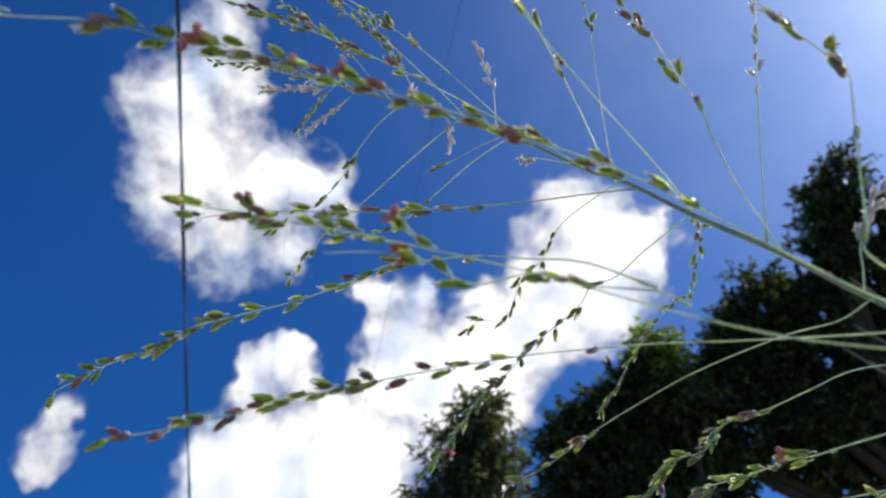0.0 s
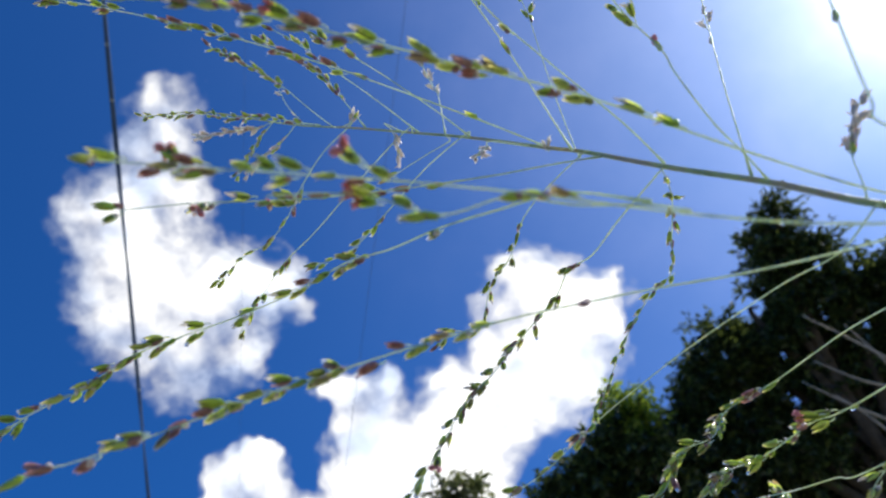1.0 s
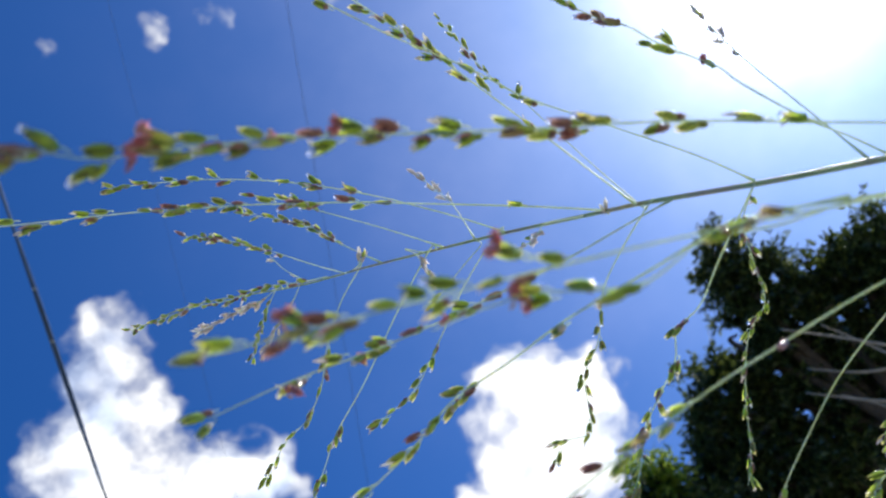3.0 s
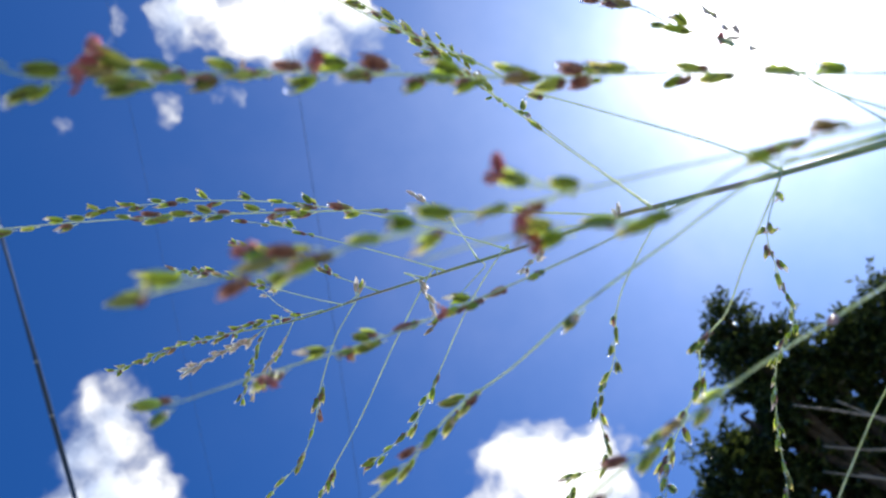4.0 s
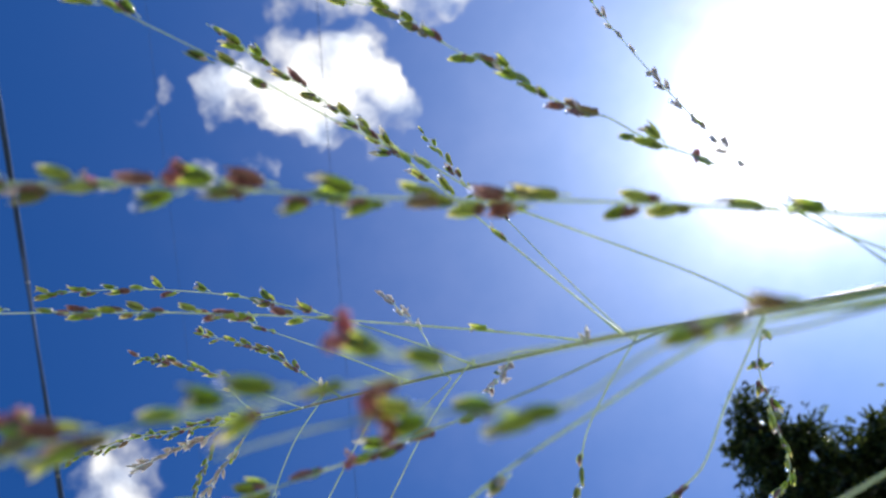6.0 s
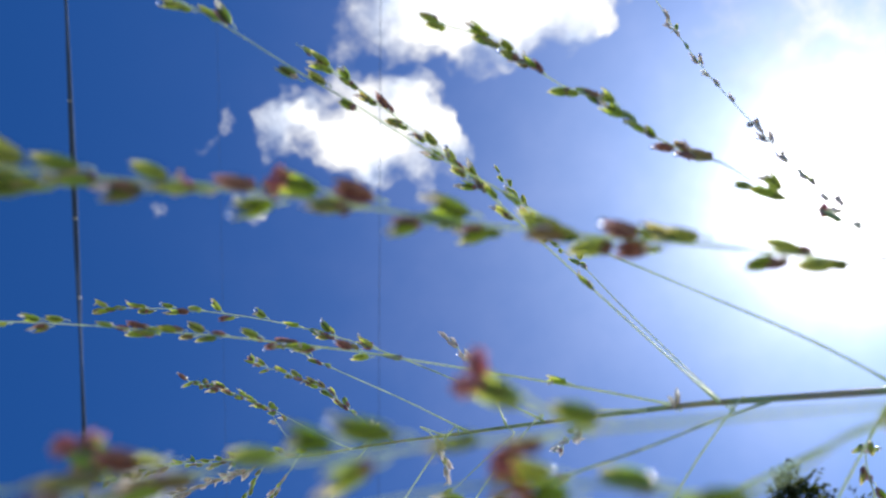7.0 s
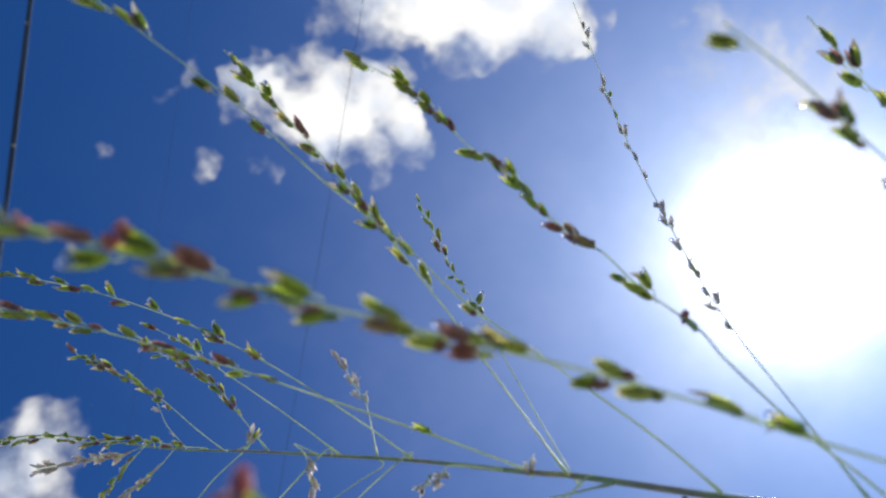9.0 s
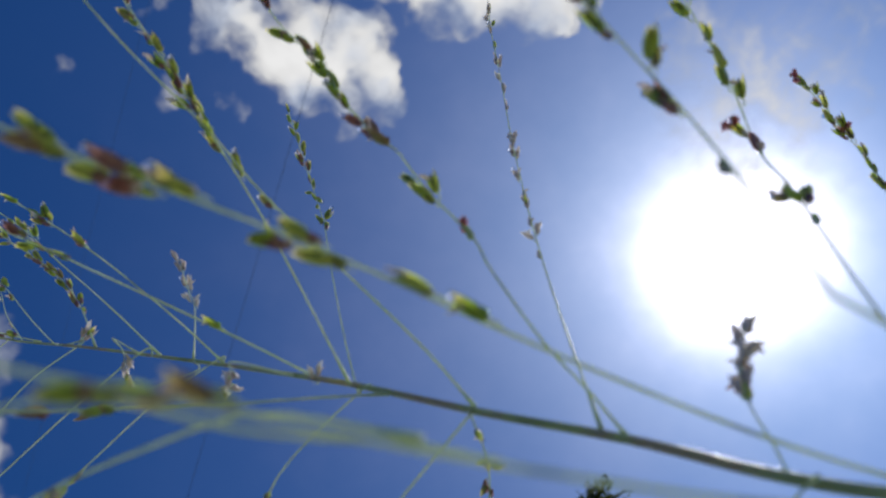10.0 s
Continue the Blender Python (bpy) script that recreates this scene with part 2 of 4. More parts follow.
CABLE = solid("cable_sheath", [(0.3, (0.04, 0.08, 0.18)), (0.7, (0.065, 0.12, 0.26))], 3.0, 0.85, 0.0, 0.3)
# pale colour of the rings that stand in for glints on the cable
GLINT = solid("pale_glint", [(0.3, (0.45, 0.46, 0.48)), (0.7, (0.66, 0.68, 0.70))], 20.0, 0.35, 0.3, 0.2)
BARK = solid("bark", [(0.3, (0.035, 0.027, 0.020)), (0.7, (0.085, 0.068, 0.052))], 9.0, 0.85, 0.0, 0.9, 0.02)
TWIG = solid("pale_twig", [(0.3, (0.30, 0.27, 0.23)), (0.7, (0.46, 0.42, 0.37))], 12.0, 0.7, 0.0, 0.4)
TURF = solid("dry_soil", [(0.3, (0.15, 0.14, 0.09)), (0.5, (0.22, 0.20, 0.14)), (0.72, (0.10, 0.13, 0.05))], 0.6, 0.9, 0.0, 0.8, 0.05)


def crown_leaf(name, dark, mid, light, share=0.26):
    """Leaves of a crown; one in seven is smooth and waxy and catches the sun."""
    def colour(t):
        g = t.nodes.new("ShaderNodeNewGeometry")
        return ramp(t, g.outputs["Random Per Island"], [(0.0, dark), (0.6, mid), (1.0, light)])
    m = leafy(name, colour, share, 0.5, sheen=0.3)
    t = m.node_tree
    g = t.nodes.new("ShaderNodeNewGeometry")
    other = math_node(t, "FRACT", math_node(t, "MULTIPLY", g.outputs["Random Per Island"], 37.7))
    waxy = math_node(t, "GREATER_THAN", other, 0.70)
    p = next(n for n in t.nodes if n.type == "BSDF_PRINCIPLED")
    link(t, math_node(t, "MULTIPLY_ADD", waxy, -0.22, 0.55), p.inputs["Roughness"])
    link(t, math_node(t, "MULTIPLY_ADD", waxy, 0.9, 0.08), p.inputs["Specular IOR Level"])
    return m


DEEP_LEAF = crown_leaf("deep_leaf", (0.016, 0.027, 0.011), (0.042, 0.064, 0.022), (0.14, 0.18, 0.06), 0.42)
# yellow-green leaf for sunlit lobes; the sunlight is put into its colour
LIT_LEAF = crown_leaf("lit_leaf", (0.08, 0.13, 0.018), (0.20, 0.29, 0.04), (0.32, 0.40, 0.08), 0.55)
OLIVE_LEAF = crown_leaf("olive_leaf", (0.035, 0.048, 0.022), (0.085, 0.105, 0.045), (0.26, 0.28, 0.13), 0.5)


# ---- ground ----
def ground():
    verts, faces = [(0, 0, 0)], []
    rings = [0.5, 1, 2, 4, 8, 15, 30, 60, 120, 300, 800, 2500]
    for r in rings:
        for k in range(40):
            a = 2 * math.pi * k / 40
            x, y = r * math.cos(a), r * math.sin(a)
            verts.append((x, y, 0.0 if r < 2 else 0.12 * noise.noise((x * 0.2, y * 0.2, 0)) - 0.02))
    for k in range(40):
        faces.append((0, 1 + k, 1 + (k + 1) % 40))
    for i in range(len(rings) - 1):
        for k in range(40):
            a, b = 1 + i * 40 + k, 1 + i * 40 + (k + 1) % 40
            faces.append((a, a + 40, b + 40, b))
    tagged(new("ground", mesh_from("ground", verts, faces, [TURF])), "dry brown soil with sparse short turf", "ground", kind="structure")


ground()


# ---- clouds: cumulus far behind everything ----
FAR = 1000.0


def cloud(az, el, lobes, label="ragged white cumulus cloud in a deep blue sky", thin=0.0):
    """A drifting cloud; its lobes lie across the line of sight, in units of its distance."""
    a, e = radians(az), radians(el)
    to = Vector((math.sin(a) * math.cos(e), math.cos(a) * math.cos(e), math.sin(e)))
    right = Vector((math.cos(a), -math.sin(a), 0))
    rise = right.cross(to)
    lob = np.array(lobes)
    pad = 1.5
    x0, x1 = (lob[:, 0] - pad * lob[:, 2]).min(), (lob[:, 0] + pad * lob[:, 2]).max()
    y0, y1 = (lob[:, 1] - pad * lob[:, 2]).min(), (lob[:, 1] + pad * lob[:, 2]).max()
    step = max(0.0018, (x1 - x0) / 130)
    nx, ny = int((x1 - x0) / step) + 2, int((y1 - y0) / step) + 2
    gx, gy = np.meshgrid(x0 + step * np.arange(nx), y0 + step * np.arange(ny), indexing="ij")
    # the lobes run into each other and are pulled out of round by the wind
    wx, wy = np.zeros(gx.shape), np.zeros(gx.shape)
    for i in range(nx):
        for j in range(ny):
            q = Vector((gx[i, j] * 26, gy[i, j] * 26, az))
            a1, a2 = noise.noise(q), noise.noise(q + Vector((31, 7, 3)))
            b1, b2 = noise.noise(q * 3), noise.noise(q * 3 + Vector((5, 17, 9)))
            wx[i, j], wy[i, j] = 0.016 * a1 + 0.008 * b1, 0.016 * a2 + 0.008 * b2
    total = np.zeros(gx.shape)
    for lx, ly, lr, lw in lobes:
        d = np.hypot(gx + wx - lx, gy + wy - ly) / lr
        total += np.exp(3.0 * ((1.0 - 0.85 * d ** 1.5) * lw - (1 - lw) * 0.15))
    den = np.maximum(np.log(total + 1e-6) / 3.0 - thin, -0.7)
    keep = den > -0.62
    index = -np.ones(gx.shape, int)
    verts, vals = [], []
    for i in range(nx):
        for j in range(ny):
            if keep[i, j]:
                index[i, j] = len(verts)
                x, y, dd = gx[i, j], gy[i, j], den[i, j]
                swell = 0.05 * max(dd, 0) + 0.012 * noise.noise((x * 30, y * 30, az))
                q = (right * x + rise * y) * FAR - to * (swell * FAR)
                verts.append(q)
                vals.append(dd)
    faces = [(index[i, j], index[i + 1, j], index[i + 1, j + 1], index[i, j + 1]) for i in range(nx - 1) for j in range(ny - 1)
             if min(index[i, j], index[i + 1, j], index[i + 1, j + 1], index[i, j + 1]) >= 0]
    me = mesh_from("cloud", verts, faces, [CLOUD])
    at = me.attributes.new("thickness", "FLOAT", "POINT")
    at.data.foreach_set("value", np.array(vals, dtype=np.float32))
    ob = tagged(new("cloud", me), label, "cloud", "clouds in the sky", "structure")
    ob.location = to * FAR
    ob.visible_shadow = False
    return ob


cloud(-28.39, 54.63, [(-0.096, 0.173, 0.035, 0.68), (-0.054, 0.200, 0.024, 0.42), (-0.060, 0.136, 0.043, 0.68), (-0.095, 0.112, 0.032, 0.50), (-0.107, 0.014, 0.060, 0.72), (-0.074, 0.062, 0.043, 0.90), (-0.012, 0.082, 0.033, 0.75), (-0.045, -0.012, 0.079, 0.92), (0.057, -0.013, 0.052, 1.00), (0.117, -0.012, 0.049, 1.00), (0.163, -0.019, 0.021, 0.60), (-0.048, -0.094, 0.053, 0.50), (0.032, -0.104, 0.069, 0.72), (0.105, -0.101, 0.037, 0.80), (0.051, -0.167, 0.036, 0.50), (0.125, -0.131, 0.022, 0.50), (-0.059, -0.126, 0.042, 0.30)])
cloud(6.63, 44.57, [(0.096, 0.128, 0.054, 1.00), (0.144, 0.093, 0.057, 1.00), (0.187, 0.076, 0.045, 1.00), (0.223, 0.108, 0.017, 0.60), (0.039, 0.105, 0.027, 0.45), (0.127, 0.026, 0.084, 1.00), (0.128, -0.008, 0.050, 0.90), (0.047, 0.005, 0.061, 1.00), (0.022, 0.049, 0.031, 0.80), (-0.039, 0.024, 0.031, 1.00), (0.024, -0.050, 0.050, 1.00), (0.076, -0.036, 0.042, 0.80), (-0.020, -0.033, 0.057, 1.00), (-0.076, -0.059, 0.060, 1.00), (-0.170, 0.037, 0.036, 1.00), (-0.198, 0.032, 0.018, 0.70), (-0.117, 0.026, 0.024, 1.00), (-0.152, -0.031, 0.054, 1.00), (-0.133, -0.091, 0.070, 1.00), (-0.177, -0.082, 0.048, 1.00), (-0.036, -0.112, 0.058, 1.00), (-0.082, -0.138, 0.088, 1.00)])
cloud(-14.40, 33.93, [(-0.018, 0.123, 0.026, 1.00), (-0.037, 0.098, 0.037, 1.00), (-0.071, 0.085, 0.028, 0.80), (-0.056, 0.051, 0.033, 0.80), (0.010, 0.087, 0.026, 0.80), (0.067, 0.029, 0.034, 1.00), (0.108, 0.009, 0.056, 1.00), (0.043, -0.007, 0.070, 1.00), (-0.035, -0.018, 0.069, 1.00), (-0.083, -0.025, 0.043, 1.00), (-0.096, -0.061, 0.046, 1.00), (0.010, -0.061, 0.087, 1.00), (0.096, -0.050, 0.073, 1.00), (-0.033, -0.127, 0.098, 1.00), (0.096, -0.133, 0.106, 1.00)])
cloud(-33.54, 31.51, [(0.008, 0.013, 0.026, 0.60), (0.003, -0.017, 0.028, 0.60), (0.003, -0.050, 0.027, 0.60), (-0.014, 0.054, 0.014, 0.25)])
cloud(105.58, 83.44, [(-0.011, -0.064, 0.040, 1.00), (-0.027, -0.019, 0.045, 1.00), (-0.037, 0.033, 0.033, 1.00), (0.002, 0.008, 0.036, 1.00), (-0.055, -0.080, 0.033, 1.00), (0.014, 0.049, 0.034, 1.00), (0.042, 0.066, 0.033, 0.95), (0.068, 0.086, 0.030, 0.85), (0.066, 0.120, 0.023, 0.65), (0.039, 0.132, 0.016, 0.40), (-0.013, 0.053, 0.033, 0.95), (-0.079, -0.031, 0.026, 0.65), (0.027, -0.044, 0.031, 0.85), (0.070, 0.012, 0.026, 0.55), (0.034, -0.004, 0.030, 0.85), (0.103, -0.023, 0.025, 0.38), (0.101, -0.066, 0.022, 0.45), (-0.088, -0.089, 0.023, 0.50), (-0.113, -0.009, 0.016, 0.36), (0.011, 0.086, 0.019, 0.45), (-0.115, -0.068, 0.014, 0.30), (0.030, -0.090, 0.020, 0.35)])
cloud(117.60, 71.84, [(0.037, 0.032, 0.063, 1.00), (0.008, -0.012, 0.063, 1.00), (-0.041, -0.015, 0.045, 1.00), (-0.042, -0.071, 0.055, 1.00), (-0.081, -0.100, 0.040, 1.00), (-0.107, -0.110, 0.017, 0.90), (0.063, 0.063, 0.041, 1.00), (0.002, 0.052, 0.034, 1.00), (0.104, 0.122, 0.037, 0.50), (0.081, 0.174, 0.031, 0.35), (0.045, 0.114, 0.030, 0.45), (0.022, -0.060, 0.080, 1.00), (-0.041, -0.112, 0.043, 1.00), (-0.103, -0.164, 0.014, 0.40), (-0.059, 0.053, 0.017, 0.35), (0.112, 0.035, 0.065, 0.80)])
cloud(-126.67, 84.05, [(-0.0215, -0.001, 0.0108, 0.33), (-0.0045, 0.0, 0.013, 0.4), (0.0155, -0.006, 0.013, 0.33), (0.0305, -0.014, 0.0097, 0.24), (-0.0315, -0.001, 0.0076, 0.22)], "small torn wisp of cloud in a deep blue sky", 0.15)
cloud(-84.07, 79.63, [(0.01, 0.002, 0.013, 0.26), (0.021, -0.011, 0.0119, 0.22), (-0.003, -0.012, 0.0086, 0.19), (-0.001, 0.009, 0.0076, 0.17)], "small torn wisp of cloud in a deep blue sky", 0.15)
cloud(-49.16, 85.68, [(-0.015, -0.003, 0.0132, 0.3), (0.0, -0.009, 0.0144, 0.34), (0.002, 0.003, 0.0108, 0.29), (-0.025, -0.001, 0.0084, 0.22), (0.005, -0.026, 0.0108, 0.15)], "small torn wisp of cloud in a deep blue sky", 0.15)
cloud(-23.30, 86.64, [(0.028, 0.017, 0.0144, 0.34), (0.044, 0.013, 0.0144, 0.34), (0.05, 0.025, 0.0096, 0.26), (0.015, 0.01, 0.0084, 0.22)], "small torn wisp of cloud in a deep blue sky", 0.15)
cloud(93.13, 50.93, [(-0.015, -0.011, 0.103, 0.26), (0.065, -0.054, 0.085, 0.20), (0.039, 0.050, 0.049, 0.16), (-0.089, 0.015, 0.063, 0.24)], "thin bright veil of cloud beside the sun")


# ---- overhead cables ----
def cable(offset, radius, label, strands=1, glints=()):
    """A cable strung level overhead; offset is where it passes the camera."""
    along = Vector((-0.2235, 0.9747, 0)).normalized()
    top = thing("power_cable", label, "cable", "cables overhead", at=offset)
    for k in range(strands):
        line, rad = [], []
        for i in range(-300, 301):
            s = i * abs(i) / 300 * 0.45
            sway = Vector((0, 0, 0.0007 * min(s * s, 900)))
            turn = s * 1.6 + math.pi * k
            side = Vector((math.cos(turn), 0, math.sin(turn))) * (radius * 0.9 if strands > 1 and abs(s) < 60 else 0)
            line.append(along * s + sway + side)
            rad.append(radius * (0.8 if k else 1.0))
        v, f = tube(line, rad, 8)
        put("strand", mesh_from("strand", v, f, [CABLE]), top)
    # small pale rings are added to imitate glints along the twisted strands
    for s in glints:
        q = along * s + Vector((0, 0, 0.0007 * min(s * s, 900)))
        v, f = tube([q + along * d for d in (-0.006, -0.004, 0.004, 0.006)], [radius * 1.2, radius * 1.5, radius * 1.5, radius * 1.2], 8)
        put("glint_ring", mesh_from("glint_ring", v, f, [GLINT]), top, label="small pale ring standing in for a glint")
    return top


cable((-1.197, -0.27, 5.38), 0.0088, "thick black twisted overhead power cable", 2, (-2.6, -1.7, -1.15, -0.3, 0.35, 0.8, 1.6, 1.95, 2.7, 3.3, 4.4))
cable((-0.50, -0.115, 6.1), 0.0010, "thin dark overhead line wire against the sky")
cable((0.55, 0.128, 6.1), 0.0019, "thin black overhead line wire against the sky")


# ---- trees ----
def tree(base, lobes, leaf, size, count, label, seed, away, trunk=0.22, bare=(), gaps=(), lit_lobes=(), droop=0.5, girth=0.17):
    """lobes: (azimuth, elevation, radius) of the crown's clumps, as seen from where the grass stands."""
    rnd = random.Random(seed)
    top = thing("tree", label, "tree", "trees beyond the grass", at=base)
    eye = Vector((0, 0, 0.95))
    cent = []
    for az, el, r in lobes:
        dist = away + 0.04 * (az - 20)
        a, e = radians(az), radians(el)
        cent.append((eye + Vector((math.sin(a) * math.cos(e), math.cos(a) * math.cos(e), math.sin(e))) * dist - Vector(base), radians(r) * dist))
    high = max(c.z for c, r in cent)
    mid = sum((c for c, r in cent), Vector()) / len(cent)
    # trunk and limbs
    line = smooth_line([(0, 0, -0.2), (mid.x * 0.12 + 0.1, mid.y * 0.12, high * 0.3), (mid.x * 0.5, mid.y * 0.5, high * 0.62), (mid.x * 0.85, mid.y * 0.85, high * 0.9)], 8)
    v, f = tube(line, [trunk * (1.25 - 1.1 * i / (len(line) - 1)) for i in range(len(line))], 10)
    put("trunk", mesh_from("trunk", v, f, [BARK]), top)
    for c, r in cent:
        root = line[min(len(line) - 1, max(6, int(len(line) * min(0.85, c.z / high * 0.7))))]
        bend = (root + c) / 2 + Vector((rnd.uniform(-.3, .3), rnd.uniform(-.3, .3), rnd.uniform(-0.2, .5)))
        l2 = smooth_line([root, bend, c, c + Vector((rnd.uniform(-.5, .5), rnd.uniform(-.5, .5), 0.6)) * r], 6)
        v, f = tube(l2, [trunk * 0.34 * (1 - 0.9 * i / (len(l2) - 1)) + 0.006 for i in range(len(l2))], 6)
        put("limb", mesh_from("limb", v, f, [BARK]), top)
    for az0, el0, az1, el1, dist in bare:
        ends = [eye + Vector((math.sin(radians(a)) * math.cos(radians(e)), math.cos(radians(a)) * math.cos(radians(e)), math.sin(radians(e)))) * dist - Vector(base) for a, e in ((az0, el0), (az1, el1))]
        bow = (ends[0] + ends[1]) / 2 + Vector((0, 0, rnd.uniform(-0.1, 0.12)))
        l2 = smooth_line([ends[0], bow, ends[1]], 5)
        v, f = tube(l2, [0.006 + 0.0011 * i for i in range(len(l2))], 6)
        put("bare_branch", mesh_from("bare_branch", v, f, [TWIG]), top, label="pale bare branch")
    # leaves hang along twigs that fan out of each lobe's clumps, so that the outline is feathery and the sky shows between the clumps
    clumps = []
    for k, (c, r) in enumerate(cent):
        # lobes listed as lit get the brighter leaf colour in place of sunlight
        lit_top = k in lit_lobes
        clumps.append((c, r * 0.62, lit_top))
        for _ in range(11):
            q = Vector((rnd.gauss(0, 1), rnd.gauss(0, 1), rnd.gauss(0.2, 1))).normalized()
            clumps.append((c + q * r * rnd.uniform(0.55, 1.12), r * rnd.uniform(0.16, 0.44), lit_top))
    weight = np.array([r ** 1.8 for c, r, y in clumps])
    weight = weight / weight.sum()
    # the sky shows through where no twig grows
    holes = [(Vector((math.sin(radians(a)) * math.cos(radians(e)), math.cos(radians(a)) * math.cos(radians(e)), math.sin(radians(e)))), radians(r)) for a, e, r in gaps]
    verts, faces, slots = [], [], []
    for (c, r, lit_top), wgt in zip(clumps, weight):
        for _ in range(max(4, int(count * wgt / 12))):
            out = Vector((rnd.gauss(0, 1), rnd.gauss(0, 1), rnd.gauss(0.1, 1))).normalized()
            reach = r * rnd.uniform(0.25, 1.0) * (0.85 + 0.7 * noise.noise(out * 2.6 + c)) * (1.5 if rnd.random() < 0.10 else 1.0)
            hub = c + out * reach
            bough = (out + Vector((rnd.gauss(0, .45), rnd.gauss(0, .45), rnd.gauss(-0.1, .4)))).normalized()
            for k in range(12):
                along = k / 11
                p = hub + bough * (along * size * 2.6) + Vector((0, 0, -droop * along * along * size)) + Vector((rnd.gauss(0, 1), rnd.gauss(0, 1), rnd.gauss(0, 0.7))) * size * 0.16
                ray = (p + Vector(base) - eye).normalized()
                if any((ray - h).length < a * (1.0 + 0.9 * noise.noise(p * 3)) for h, a in holes):
                    continue
                d = (bough * 0.8 + Vector((rnd.gauss(0, .7), rnd.gauss(0, .7), rnd.gauss(-0.2 - 0.5 * droop, .6)))).normalized()
                s = d.orthogonal()
                s.rotate(Matrix.Rotation(rnd.uniform(0, 6.28), 3, d))
                w = size * rnd.uniform(0.6, 1.3)
                n = d.cross(s)
                b = len(verts)
                verts += [p, p + d * w * 0.42 + s * w * girth + n * w * 0.05, p + d * w + n * w * -0.06, p + d * w * 0.42 - s * w * girth + n * w * 0.05]
                faces += [(b, b + 1, b + 2), (b, b + 2, b + 3)]
                slots += [int(lit_top)] * 2
    put("crown", mesh_from("crown", verts, faces, [leaf, LIT_LEAF], smooth=False, slots=slots), top)
    return top


UPPER_CROWN = [(43.3, 46.7, 0.9), (42.5, 45.1, 1.2), (40.0, 45.7, 1.1), (41.7, 43.7, 1.4), (43.7, 42.7, 1.3), (39.2, 43.7, 1.7), (40.5, 41.7, 2.0), (42.3, 40.4, 1.7), (44.0, 38.8, 1.9), (47.5, 38.2, 1.9), (50.4, 37.2, 1.9), (46.5, 36.8, 2.4), (40.6, 37.9, 2.3), (39.0, 39.8, 1.6), (37.5, 42.1, 1.0), (42.1, 35.5, 2.7), (48.6, 35.0, 3.1), (43.5, 32.9, 4.0)]
LOWER_CROWN = [(35.4, 41.4, 1.6), (39.2, 40.0, 2.7), (40.3, 36.7, 3.8), (32.7, 40.6, 1.5), (28.4, 39.2, 1.5), (25.5, 37.5, 1.5), (29.6, 36.4, 2.2), (34.2, 36.2, 2.7), (29.8, 32.9, 3.1), (34.6, 32.9, 3.6), (23.7, 36.2, 1.5), (30.5, 40.6, 2.0), (35.0, 40.5, 2.7), (37.5, 37.5, 4.0), (28.9, 37.5, 3.1), (27.5, 35.4, 2.7), (21.7, 36.3, 2.2), (17.1, 36.9, 1.6), (17.6, 33.2, 2.7), (22.7, 31.4, 4.0), (30.6, 30.9, 4.9), (34.4, 28.7, 4.5)]
tree((6.3, 8.4, 0), UPPER_CROWN + LOWER_CROWN,
     DEEP_LEAF, 0.105, 112000, "tall dense dark-green broadleaf tree, backlit by the sun", 3, 10.2, 0.26,
     bare=[(38.8, 39.9, 42.2, 33.7, 8.6), (35.3, 36.2, 39.3, 30.8, 8.6), (41.0, 37.9, 41.7, 32.2, 8.6), (37.1, 37.0, 41.1, 32.6, 8.6), (36.8, 34.4, 38.7, 29.2, 8.6)],
     gaps=[(35.6, 42.2, 1.5), (38.1, 37.8, 0.9), (38.5, 36.7, 0.7), (42.9, 45.9, 0.4), (42.6, 42.1, 0.6), (38.9, 38.0, 0.7), (37.9, 35.7, 0.6), (40.1, 39.2, 0.6), (35.6, 38.4, 0.5), (36.6, 42.2, 0.6), (42.4, 37.1, 0.5), (38.2, 37.2, 0.7), (34.2, 35.4, 0.6), (16.3, 35.5, 0.9), (30.9, 40.4, 0.4)])
# sunlight on the topmost lobe is painted by its leaf colour
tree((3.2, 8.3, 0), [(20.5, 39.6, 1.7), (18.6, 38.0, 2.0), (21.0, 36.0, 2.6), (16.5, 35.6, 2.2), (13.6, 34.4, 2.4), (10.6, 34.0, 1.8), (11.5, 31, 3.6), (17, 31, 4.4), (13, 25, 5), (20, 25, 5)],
     DEEP_LEAF, 0.10, 44000, "leafy dark tree with a sunlit yellow-green top", 5, 9.4, 0.16, lit_lobes=(0,))
tree((0.5, 12.5, 0), [(3.0, 37.3, 1.0), (2.7, 35.9, 1.7), (1.9, 34.0, 2.5), (3.4, 33.0, 2.2), (0.6, 31.3, 2.4), (-1.6, 30.4, 1.4), (2.4, 28, 4.0), (-1, 25, 4)],
     OLIVE_LEAF, 0.17, 14000, "small pointed olive-green tree with long drooping leaves", 9, 13.0, 0.14, droop=1.3, girth=0.12)


